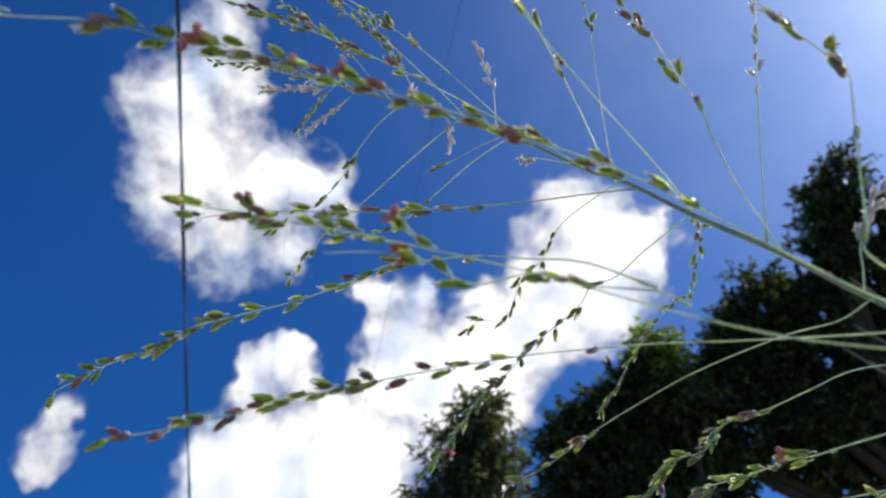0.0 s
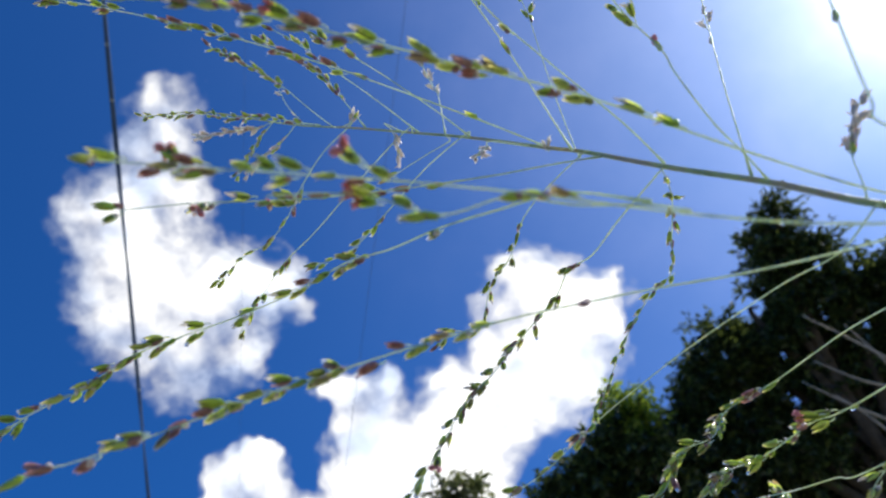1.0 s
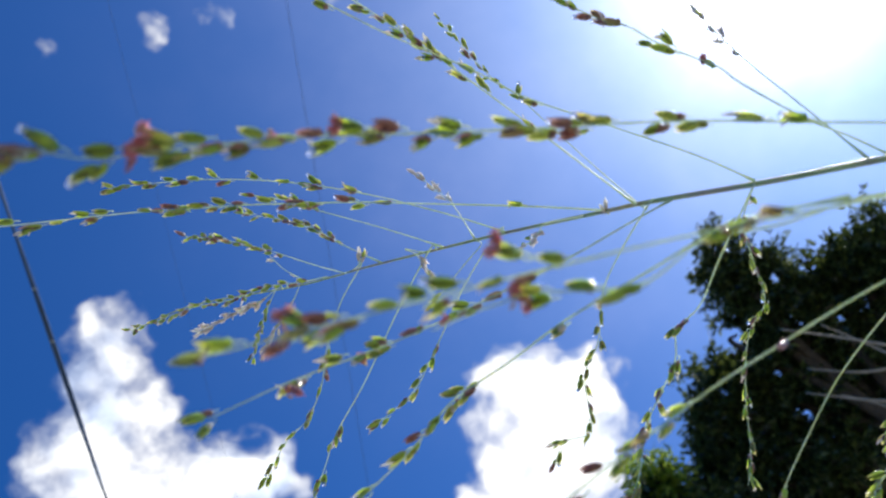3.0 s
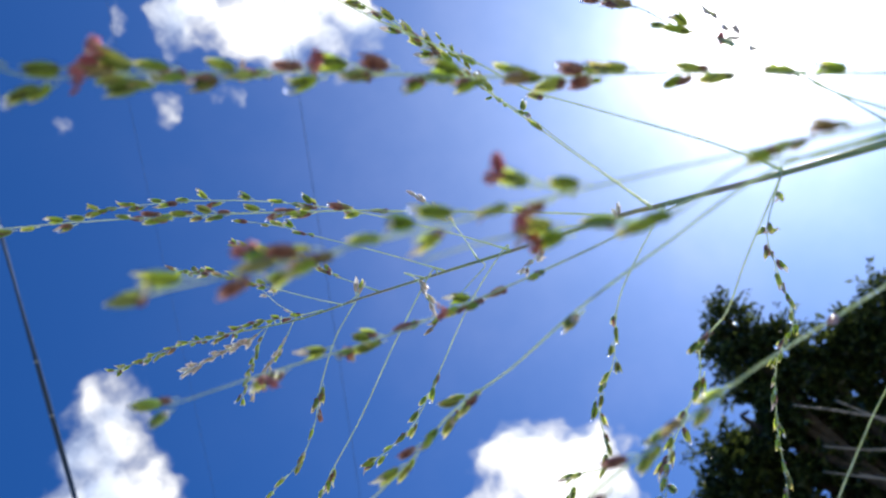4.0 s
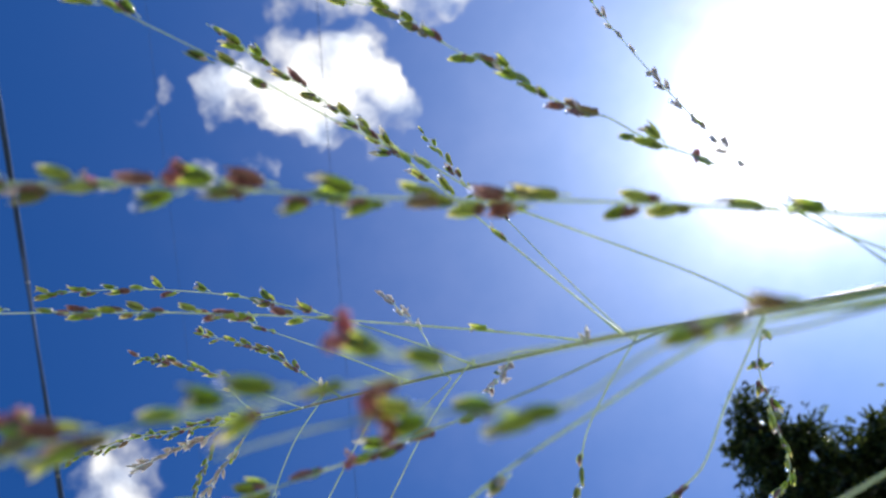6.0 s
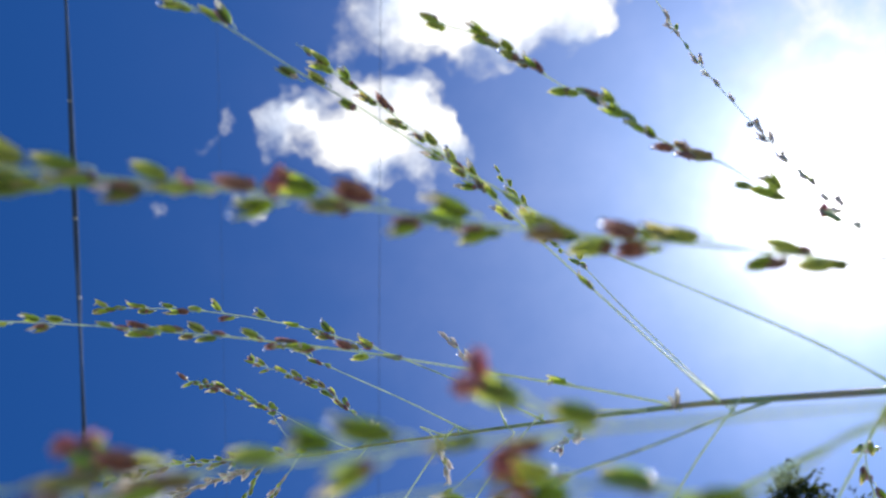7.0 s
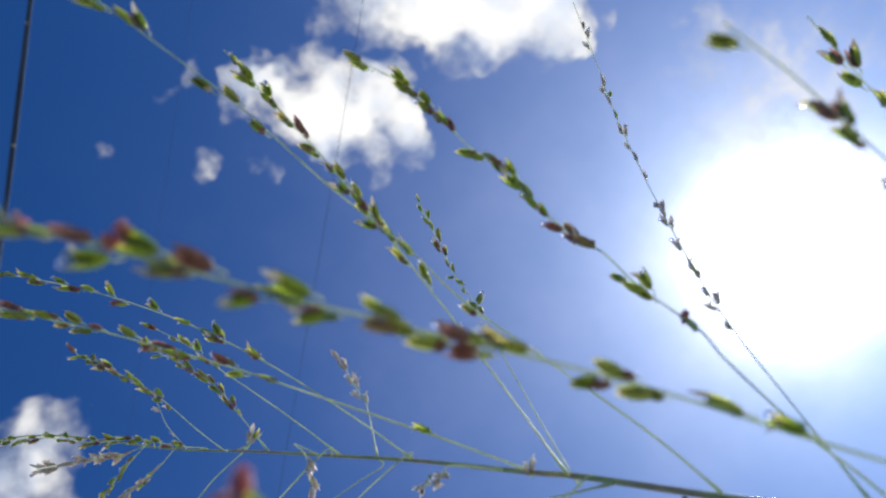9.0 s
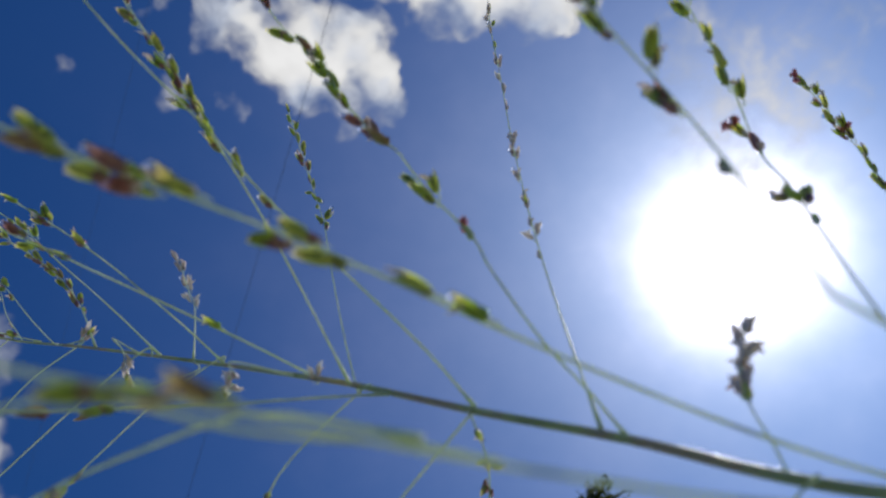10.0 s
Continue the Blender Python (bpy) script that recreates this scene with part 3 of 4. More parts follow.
# ---- the flowering grass ----
def spindle(length, width, depth, seg=8, rings=8, open_side=None, lift=0.0, curl=0.0, gape=0.0):
    """A husk: a long pointed scale along z; open_side keeps only part of its round; curl bends its tip, gape flares its rim."""
    verts, faces = [], []
    span = 2 * math.pi if open_side is None else open_side
    cols = seg if open_side is None else seg + 1
    for i in range(rings + 1):
        s = (i / rings) ** 0.92
        girth = math.sqrt(1 - 0.93 * (1 - s / 0.4) ** 2) if s < 0.4 else max(0.015, math.cos(math.pi / 2 * (s - 0.4) / 0.6) ** 0.88)
        for k in range(cols):
            a = span * (k / seg - 0.5)
            keel = 1.0 + 0.10 * math.cos(a) ** 8
            verts.append(Vector((width * girth * (math.cos(a) * keel - gape * (1 - math.cos(a))) + curl * s ** 3 * length + lift * s, depth * girth * math.sin(a), length * s)))
    for i in range(rings):
        for k in range(seg if open_side is None else cols - 1):
            j = (k + 1) % cols
            faces.append((i * cols + k, i * cols + j, (i + 1) * cols + j, (i + 1) * cols + k))
    return verts, faces


def join(pieces):
    verts, faces, slots = [], [], []
    for v, f, s in pieces:
        b = len(verts)
        verts += v
        faces += [tuple(b + i for i in q) for q in f]
        slots += [s] * len(f)
    return verts, faces, slots


def spikelet_mesh(kind, seed):
    """A grass spikelet, 2.8 mm long, on its short stalk; z points to its tip. kind: closed, open, dark, bloom, dry."""
    rnd = random.Random(seed)
    mm = 0.001
    bits = []
    stalk = smooth_line([(0, 0, -0.9 * mm), (0.12 * mm, 0, -0.4 * mm), (0, 0, 0.1 * mm)], 3)
    v, f = tube(stalk, [0.09 * mm] * len(stalk), 5)
    bits.append((v, f, 1))
    wide = rnd.uniform(0.37, 0.50) * mm
    grain, scale = {"dark": (2, 2), "dry": (5, 6)}.get(kind, (7, 0))
    v, f = spindle(rnd.uniform(2.35, 2.55) * mm, wide * 0.86, wide * 0.74, 9, 8)
    bits.append((v, f, grain))
    # two long scales clasp the grain from either side, their pointed tips free; a short third one sits at the foot
    spread = {"open": 0.11, "bloom": 0.13, "dry": 0.10}.get(kind, 0.025)
    for side, length in ((0.0, rnd.uniform(2.7, 2.95)), (math.pi, rnd.uniform(2.45, 2.75))):
        v, f = spindle(length * mm, wide * 1.06, wide * 0.96, 8, 8, open_side=rnd.uniform(2.5, 2.95), lift=0.03 * mm, curl=spread * rnd.uniform(0.5, 1.4), gape=0.06)
        turn = Matrix.Rotation(side + rnd.uniform(-0.25, 0.25), 3, "Z") @ Matrix.Rotation(radians(rnd.uniform(0.5, 3.0) + 40 * spread), 3, "Y")
        bits.append(([turn @ q for q in v], f, scale if side == 0.0 or kind != "open" or rnd.random() < 0.6 else 2))
    v, f = spindle(rnd.uniform(1.0, 1.35) * mm, wide * 1.16, wide * 1.04, 7, 5, open_side=3.0, curl=0.05)
    turn = Matrix.Rotation(rnd.uniform(1.2, 1.9), 3, "Z")
    bits.append(([turn @ q for q in v], f, rnd.choice((scale, scale, 2, 6))))
    if kind in ("open", "dry"):
        # a dried pale scale sticks out
        v, f = spindle(rnd.uniform(1.3, 1.9) * mm, 0.26 * mm, 0.14 * mm, 6, 5)
        rot = Matrix.Rotation(rnd.uniform(-1.1, 1.1), 3, "X") @ Matrix.Rotation(rnd.uniform(-0.9, 0.9), 3, "Y")
        foot = Vector((rnd.uniform(-0.3, 0.3), rnd.uniform(-0.3, 0.3), rnd.uniform(1.2, 2.2))) * mm
        bits.append(([foot + rot @ q for q in v], f, 6))
    if kind == "bloom":
        for side in (-1, 1):
            # feathery stigma: a plume with short side hairs
            bend = Vector((side * rnd.uniform(0.35, 0.85), rnd.uniform(-0.6, 0.6), rnd.uniform(0.5, 1.1))) * mm
            root = Vector((side * 0.2 * mm, 0, 1.75 * mm))
            line = smooth_line([root, root + bend * 0.5 + Vector((0, 0, 0.4 * mm)), root + bend], 5)
            v, f = tube(line, [0.10 * mm] * len(line), 5)
            bits.append((v, f, 3))
            for q in line[2:]:
                for _ in range(18):
                    h = q + Vector((rnd.gauss(0, 1), rnd.gauss(0, 1), rnd.gauss(0.2, 1))).normalized() * rnd.uniform(0.28, 0.6) * mm
                    v, f = tube([q, h], [0.08 * mm, 0.04 * mm], 4)
                    bits.append((v, f, 3))
        for _ in range(2):
            root = Vector((rnd.uniform(-.3, .3), rnd.uniform(-.3, .3), 2.1)) * mm
            end = root + Vector((rnd.uniform(-1.0, 1.0), rnd.uniform(-1.0, 1.0), rnd.uniform(-0.2, 0.9))) * mm
            v, f = tube([root, end], [0.03 * mm] * 2, 4)
            bits.append((v, f, 4))
            d = Vector((rnd.gauss(0, 1), rnd.gauss(0, 1), rnd.gauss(0, 1))).normalized()
            v, f = spindle(1.0 * mm, 0.19 * mm, 0.19 * mm, 5, 4)
            rot = d.to_track_quat("Z", "Y").to_matrix()
            bits.append(([end + rot @ q for q in v], f, 4))
    v, f, s = join(bits)
    return mesh_from("spikelet", v, f, [HUSK, RACHIS, DARK_HUSK, STIGMA, ANTHER, DRY_HUSK, CHAFF, GRAIN], slots=s)


def dew_material():
    m, t, out = material("dew")
    g = t.nodes.new("ShaderNodeBsdfGlass")
    g.inputs["IOR"].default_value, g.inputs["Roughness"].default_value = 1.33, 0.02
    link(t, g.outputs[0], out.inputs["Surface"])
    return m


def dew_mesh():
    bm = bmesh.new()
    bmesh.ops.create_icosphere(bm, subdivisions=2, radius=0.00034)
    for v in bm.verts:
        v.co.z *= 0.9
    me = bpy.data.meshes.new("dewdrop")
    bm.to_mesh(me)
    bm.free()
    me.materials.append(dew_material())
    me.polygons.foreach_set("use_smooth", [True] * len(me.polygons))
    return me


DEW = dew_mesh()
SPIKELETS = {k: [spikelet_mesh(k, 10 * i + n) for n in range(6)] for i, k in enumerate(("closed", "open", "dark", "bloom", "dry"))}
ORIGIN = Vector((0.115, 0.012, 0.0))
grass = thing("wild_millet", "tall flowering wild millet with thin green and purple sprays", "plant", at=ORIGIN)
pick = random.Random(21)


def world_mm(p):
    return Vector((p[0] * 0.001, p[1] * 0.001, 1 + p[2] * 0.001)) - ORIGIN


def spray(points, husks, size, blooms=(), dry=False, bunched=True):
    """One thin branch of the flower head through points, in mm, with husks at shares of its length; blooms are in flower, dry ones have shed their seed."""
    line = smooth_line([world_mm(p) for p in points], 8)
    n = len(line)
    size_r = 0.5 + 0.5 * size
    v, f = tube(line, [0.00001 * ((13.5 - 6.5 * i / (n - 1)) * size_r + (10 if i < 2 else 4 if i < 3 else 0)) for i in range(n)], 6)
    me = mesh_from("branch", v, f, [RACHIS])
    top = put("branch", me, grass)
    run = [0.0]
    for a, b in zip(line, line[1:]):
        run.append(run[-1] + (b - a).length)
    # husks stand closer than the ones placed singly
    shares, marks = [], []
    for k, s in enumerate(husks):
        if bunched and k and (0.0013 if size < 0.6 else 0.0022) < (s - husks[k - 1]) * run[-1] < 0.0075 and pick.random() < (0.65 if size < 0.79 else 0.4 if size < 0.96 else 0.45):
            shares.append((s + husks[k - 1]) / 2)
        if k in blooms:
            marks.append(len(shares))
        shares.append(s)
    for k, s in enumerate(shares):
        d = s * run[-1]
        if bunched and size > 0.94:
            # on the coarse branches they stand in loose bunches
            d = min(run[-1], max(0.0, d + 0.0008 * math.sin(d / 0.0105 * 2 * math.pi)))
        i = min(n - 2, max(0, next((j for j in range(n - 1) if run[j + 1] >= d), n - 2)))
        q = line[i].lerp(line[i + 1], (d - run[i]) / max(1e-9, run[i + 1] - run[i]))
        t = (line[min(i + 2, n - 1)] - line[max(i - 1, 0)]).normalized()
        side = t.orthogonal()
        side.rotate(Matrix.Rotation(k * 2.4 + pick.uniform(-0.7, 0.7), 3, t))
        lean = pick.uniform(0.03, 0.28) if pick.random() < 0.88 else pick.uniform(0.35, 0.7)
        z = (t * math.cos(lean) + side * math.sin(lean)).normalized()
        x = (side - z * side.dot(z)).normalized()
        y = z.cross(x)
        w = size * (pick.uniform(0.78, 1.08) if not bunched else pick.uniform(0.74, 1.0) if size > 0.96 else pick.uniform(0.86, 1.12))
        rot = Matrix((x, y, z)).transposed().to_4x4()
        chance = pick.random()
        kind = "bloom" if k in marks or chance > 0.993 else "dry" if dry and chance > 0.12 else "dark" if chance > (0.88 if size > 0.96 else 0.95) else "open" if chance > 0.5 else "closed"
        spot = q + (side * 0.00042 + t * 0.0002) * w
        put("spikelet", pick.choice(SPIKELETS[kind]), top, Matrix.Translation(spot) @ rot @ Matrix.Diagonal((w, w, w, 1)),
            "spikelet in bloom with pink feathery stigmas" if kind == "bloom" else "dull purple-brown spikelet" if kind == "dark" else "dry silvery spikelet" if kind == "dry" else "")
        if size > 0.5 and pick.random() < (0.2 if bunched else 0.36):
            put("dewdrop", DEW, top, Matrix.Translation(spot + z * 0.0026 * w + x * 0.0002), "clear round dewdrop")
        if kind != "bloom" and size > 0.4 and pick.random() < (0.8 if dry else 0.3):
            # a second, smaller spikelet pressed against it
            turn = Matrix.Rotation(pick.uniform(1.2, 2.4), 4, "Z") @ Matrix.Rotation(radians(pick.uniform(3, 12)), 4, "Y")
            k2 = w * pick.uniform(0.62, 0.9)
            put("spikelet", pick.choice(SPIKELETS["dry" if dry else pick.choice(("closed", "open", "closed", "dark"))]), top,
                Matrix.Translation(spot - t * 0.0009 * w) @ rot @ turn @ Matrix.Diagonal((k2, k2, k2, 1)))


STEM = [(67.4, 50.6, -15.0), (55.3, 59.0, 3.9), (51.2, 62.3, 12.4), (46.1, 64.8, 22.7), (39.1, 68.4, 35.3), (31.4, 72.7, 51.0), (26.6, 73.2, 54.7), (17.3, 80.4, 76.3), (8.3, 83.8, 88.1), (-6.0, 88.9, 105.9), (-21.3, 93.9, 123.1), (-46.3, 93.9, 137.9), (-63.4, 95.8, 143.6)]
stem_line = smooth_line([Vector((0, 0, -0.02)), Vector((-0.004, 0.004, 0.35)), Vector((-0.012, 0.018, 0.75)), Vector((-0.030, 0.031, 0.93))] + [world_mm(p) for p in STEM], 8)
low = 32
radii = [0.0016 - 0.00112 * i / low if i < low else 0.00038 * (1 - (i - low) / (len(stem_line) - 1 - low)) ** 0.8 + 0.00010 for i in range(len(stem_line))]
v, f = tube(stem_line, radii, 9)
put("culm", mesh_from("culm", v, f, [CULM]), grass, label="smooth green-brown grass stem")

spray([(38.7, 68.3, 36.3), (35.7, 65.3, 39.7), (32.4, 62.5, 43.1), (25.3, 57.1, 50.7), (19.7, 52.7, 56.9), (14.4, 47.1, 59.1), (6.3, 39.8, 62.2), (-0.2, 33.2, 64.8), (-4.6, 29.1, 66.5), (-11.5, 23.5, 60.2), (-15.0, 20.7, 59.3), (-20.2, 17.0, 58.0), (-27.0, 11.7, 56.2)],
      [0.307, 0.406, 0.620, 0.685, 0.783, 0.797, 0.841, 0.868, 0.907, 0.959], 1.05, ())
spray([(30.0, 72.6, 51.3), (25.8, 65.5, 57.9), (21.8, 58.9, 62.9), (18.0, 53.1, 65.6), (14.4, 47.9, 66.9), (11.2, 43.3, 68.3), (8.1, 39.0, 70.4), (4.9, 34.8, 73.0), (1.8, 30.8, 75.6), (-1.2, 27.1, 78.1), (-4.2, 23.4, 80.7)],
      [0.280, 0.414, 0.467, 0.504, 0.542, 0.555, 0.571, 0.588, 0.604, 0.621, 0.672, 0.721, 0.762, 0.800, 0.845, 0.864, 0.909, 0.921, 0.960], 0.85, ())
spray([(31.1, 72.7, 51.3), (30.9, 73.4, 51.0), (30.6, 70.7, 59.8), (30.8, 66.4, 75.4), (31.2, 62.7, 88.8), (30.8, 59.2, 102.8), (28.9, 53.8, 105.9), (26.7, 47.4, 109.6)],
      [0.579, 0.611, 0.693, 0.747, 0.790, 0.819, 0.864, 0.888, 0.918, 0.950, 0.974, 0.997], 0.70, ())
spray([(46.1, 64.8, 22.7), (44.0, 62.3, 26.3), (41.6, 59.8, 30.2), (38.7, 55.4, 36.4), (37.7, 53.2, 39.2), (34.5, 50.0, 44.4), (32.1, 46.9, 47.5), (30.2, 45.6, 49.5), (27.2, 42.6, 52.1), (25.9, 40.3, 53.7), (24.0, 37.9, 55.6), (22.0, 36.7, 57.3), (20.1, 34.5, 59.5), (16.2, 29.5, 63.5), (10.4, 26.3, 64.2)],
      [0.311, 0.411, 0.411, 0.439, 0.487, 0.532, 0.600, 0.633, 0.659, 0.700, 0.713, 0.742, 0.791, 0.818, 0.871, 0.898, 0.913, 0.968, 0.997], 1.00, (0,))
spray([(45.0, 65.2, 24.9), (48.1, 61.1, 40.1), (50.6, 58.5, 50.8), (52.6, 54.0, 61.7), (54.6, 45.8, 75.5), (56.8, 38.3, 87.7), (57.0, 30.7, 95.3), (57.7, 23.8, 101.9), (58.6, 11.8, 113.5)],
      [0.278, 0.304, 0.338, 0.368, 0.389, 0.426, 0.466, 0.489, 0.519, 0.576, 0.630, 0.649, 0.682, 0.693, 0.750, 0.777, 0.804, 0.882, 0.937], 0.64, (), True)
spray([(58.9, 56.5, -1.8), (49.1, 52.2, 2.3), (52.8, 50.1, 11.1), (60.3, 45.6, 27.2), (64.7, 43.1, 37.4), (62.9, 37.1, 40.9), (59.9, 30.1, 45.5), (56.9, 23.4, 50.0)],
      [0.438, 0.476, 0.521, 0.666, 0.691, 0.733, 0.774, 0.796, 0.862, 0.897, 0.950], 0.95, (4,))
spray([(61.3, 54.8, -5.5), (43.2, 48.2, 1.7), (43.4, 47.1, 6.4), (45.2, 42.9, 16.7), (46.6, 39.9, 24.5), (42.3, 37.1, 24.0), (37.7, 34.1, 23.4), (33.1, 31.1, 22.9), (27.5, 28.0, 22.2)],
      [0.539, 0.656, 0.667, 0.739, 0.816, 0.832, 0.963], 1.00, ())
spray([(63.7, 53.1, -9.3), (95.8, 54.9, 40.2), (94.8, 47.0, 49.4), (93.9, 41.4, 56.0), (86.1, 35.3, 57.2)],
      [0.765, 0.792, 0.825, 0.854, 0.884, 0.894, 0.904, 0.928, 0.955, 0.989, 1.000], 0.75, (4, 10))
spray([(27.4, 73.4, 54.5), (19.3, 70.6, 59.1), (10.8, 67.9, 63.7), (2.2, 65.2, 68.2), (-5.8, 62.6, 72.0), (-13.6, 60.3, 75.1), (-21.2, 57.9, 77.4), (-28.6, 55.6, 78.7), (-35.5, 53.2, 79.1), (-41.9, 51.1, 79.2), (-48.2, 49.2, 79.3), (-54.5, 47.3, 79.6)],
      [0.134, 0.364, 0.414, 0.441, 0.489, 0.493, 0.527, 0.572, 0.610, 0.638, 0.654, 0.670, 0.701, 0.714, 0.722, 0.776, 0.826, 0.862, 0.910, 0.937, 0.971], 1.00, ())
spray([(17.3, 80.3, 76.3), (11.7, 76.6, 81.3), (6.2, 73.3, 85.8), (1.0, 70.4, 90.1), (-4.5, 67.7, 94.4), (-11.1, 64.9, 99.4), (-19.2, 62.0, 104.7), (-28.3, 59.3, 109.5), (-37.4, 57.2, 113.3), (-46.0, 55.6, 116.5)],
      [0.368, 0.380, 0.452, 0.465, 0.529, 0.624, 0.686, 0.717, 0.775, 0.820, 0.896, 0.908, 0.944, 0.982, 1.000], 0.95, ())
spray([(8.3, 83.8, 88.1), (-0.2, 78.9, 97.2), (-10.0, 73.8, 107.2), (-15.3, 70.8, 112.8), (-22.3, 68.1, 119.3)],
      [0.620, 0.662, 0.727, 0.854, 0.970], 0.85, ())
spray([(-2.9, 87.7, 102.4), (-8.8, 88.1, 124.2), (-12.8, 83.7, 128.2), (-18.5, 80.6, 132.5), (-26.3, 77.1, 138.0)],
      [0.442, 0.483, 0.533, 0.574, 0.590, 0.628, 0.659, 0.675, 0.705, 0.765, 0.790, 0.821, 0.856, 0.906, 0.936, 0.987, 0.999], 0.88, ())
spray([(-10.1, 90.3, 110.5), (-11.0, 89.4, 109.9), (-15.9, 88.6, 118.4), (-25.6, 86.5, 135.8), (-33.1, 79.8, 133.9), (-41.3, 79.3, 144.9)],
      [0.442, 0.497, 0.527, 0.560, 0.575, 0.605, 0.617, 0.649, 0.668, 0.709, 0.721, 0.745, 0.793, 0.809, 0.860, 0.909, 0.959, 0.998], 0.90, ())
spray([(-19.9, 93.4, 121.6), (-18.5, 94.1, 122.6), (-22.4, 91.3, 128.5), (-24.2, 88.7, 132.6), (-25.6, 86.6, 135.8)],
      [0.354, 0.758], 0.59, (), True)
spray([(13.0, 81.9, 82.2), (12.9, 78.2, 87.6), (12.6, 76.3, 90.5), (11.6, 74.8, 93.2), (9.9, 71.5, 98.9)],
      [0.485, 0.557, 0.670, 0.738, 0.879, 0.917, 0.990], 0.68, (), True)
spray([(-9.5, 90.1, 109.9), (-7.7, 91.1, 111.3), (-6.8, 90.2, 111.3), (-5.8, 88.8, 111.3)],
      [0.856, 0.926, 0.941, 1.000], 0.78, (), True)
spray([(24.9, 74.5, 58.4), (17.9, 71.8, 56.3), (17.9, 75.0, 60.9), (17.8, 79.9, 68.1), (17.4, 84.8, 75.8)],
      [0.405, 0.477, 0.574, 0.677, 0.785, 0.887, 0.982], 0.70, (), True)
spray([(5.0, 85.1, 92.3), (1.3, 81.7, 90.3), (2.7, 83.1, 89.4), (3.2, 85.3, 88.4), (3.6, 88.5, 87.1)],
      [0.665, 0.737, 0.803, 0.880, 0.984], 0.75, (), True)
spray([(13.1, 82.0, 81.8), (13.7, 83.3, 81.9), (9.9, 84.2, 80.0), (5.9, 85.2, 77.9), (0.1, 86.8, 74.8)],
      [0.866, 0.961], 0.70, ())
spray([(32.0, 72.6, 50.0), (31.3, 72.3, 49.8), (26.5, 78.9, 52.2), (22.8, 85.3, 53.9), (20.3, 94.3, 55.0), (17.2, 101.0, 57.0), (13.9, 106.4, 51.3), (9.0, 106.2, 51.4), (5.9, 107.9, 49.4)],
      [0.368, 0.404, 0.504, 0.597, 0.625, 0.663, 0.683, 0.750, 0.801, 0.834, 0.908, 0.923, 0.952, 0.990], 0.75, ())
spray([(38.6, 68.8, 36.8), (38.3, 69.5, 36.7), (33.7, 78.2, 38.8), (30.6, 85.1, 40.5), (27.6, 89.3, 42.9), (25.2, 93.0, 41.2), (19.9, 102.2, 42.8), (13.5, 102.4, 35.2), (8.2, 103.1, 30.0), (3.4, 104.3, 22.8), (-1.9, 105.4, 15.8)],
      [0.295, 0.326, 0.382, 0.397, 0.459, 0.512, 0.534, 0.572, 0.594, 0.655, 0.679, 0.714, 0.718, 0.761, 0.783, 0.829, 0.847, 0.871, 0.889, 0.922, 0.955, 0.979], 0.85, ())
spray([(38.8, 69.1, 36.7), (38.5, 69.2, 36.6), (48.0, 84.5, 53.0), (48.8, 93.0, 52.7), (49.3, 99.9, 52.3), (46.4, 106.0, 53.8), (39.5, 110.6, 47.0), (34.6, 115.0, 40.6), (30.9, 117.3, 37.1)],
      [0.113, 0.306, 0.364, 0.403, 0.434, 0.482, 0.512, 0.552, 0.601, 0.642, 0.659, 0.703, 0.744, 0.792, 0.812, 0.840, 0.879, 0.909, 0.940, 0.958, 0.981], 0.75, ())
spray([(55.2, 59.0, 4.0), (47.6, 58.2, 9.1), (40.1, 56.6, 14.1), (32.8, 54.5, 18.3), (26.4, 52.3, 21.1), (21.0, 50.4, 22.5), (16.6, 48.9, 23.0), (12.9, 47.7, 23.4), (9.5, 46.7, 24.0), (6.2, 45.6, 24.6), (2.9, 44.5, 24.9), (-0.4, 43.3, 24.8), (-3.6, 42.0, 24.5), (-6.9, 40.7, 24.3), (-10.5, 39.4, 24.5), (-14.6, 38.1, 24.6), (-19.0, 36.6, 24.3), (-23.3, 35.2, 23.4), (-26.8, 34.1, 22.5), (-30.5, 31.2, 19.4), (-38.2, 30.7, 19.6), (-43.7, 30.3, 20.0)],
      [0.253, 0.287, 0.345, 0.362, 0.376, 0.425, 0.434, 0.451, 0.459, 0.470, 0.499, 0.507, 0.541, 0.553, 0.561, 0.579, 0.606, 0.615, 0.620, 0.634, 0.655, 0.665, 0.684, 0.693, 0.708, 0.719, 0.738, 0.748, 0.764, 0.770, 0.775, 0.780, 0.809, 0.822, 0.846, 0.864, 0.876, 0.965, 0.975, 0.990], 1.02, (19, 22, 29, 31), bunched=False)
spray([(60.1, 55.4, -4.0), (46.3, 54.4, -3.3), (35.6, 53.8, -2.1), (27.7, 53.2, -0.2), (21.0, 52.6, 1.9), (14.4, 51.9, 4.1), (7.5, 51.1, 5.9), (0.7, 50.4, 7.5), (-6.0, 49.8, 9.0), (-12.3, 49.1, 10.1), (-18.3, 48.3, 10.9), (-24.3, 47.4, 11.5)],
      [0.509, 0.573, 0.707, 0.745, 0.788, 0.806, 0.844, 0.875, 0.889, 0.899, 0.916, 0.92, 0.942, 0.973, 1.0], 1.00, (11,))
spray([(0.9, 50.8, 8.1), (0.2, 50.3, 8.5), (-0.7, 49.6, 9.0), (-1.8, 48.4, 9.9)],
      [0.484], 1.00, (0,))
spray([(27.1, 54.8, 3.4), (24.5, 55.2, 5.9), (17.5, 54.2, 5.8), (11.4, 52.8, 6.2), (5.2, 53.2, 5.2), (-0.5, 52.8, 8.9), (-5.0, 51.4, 8.2), (-9.7, 50.4, 7.0)],
      [0.583, 0.756, 0.768], 1.00, (1, 2))
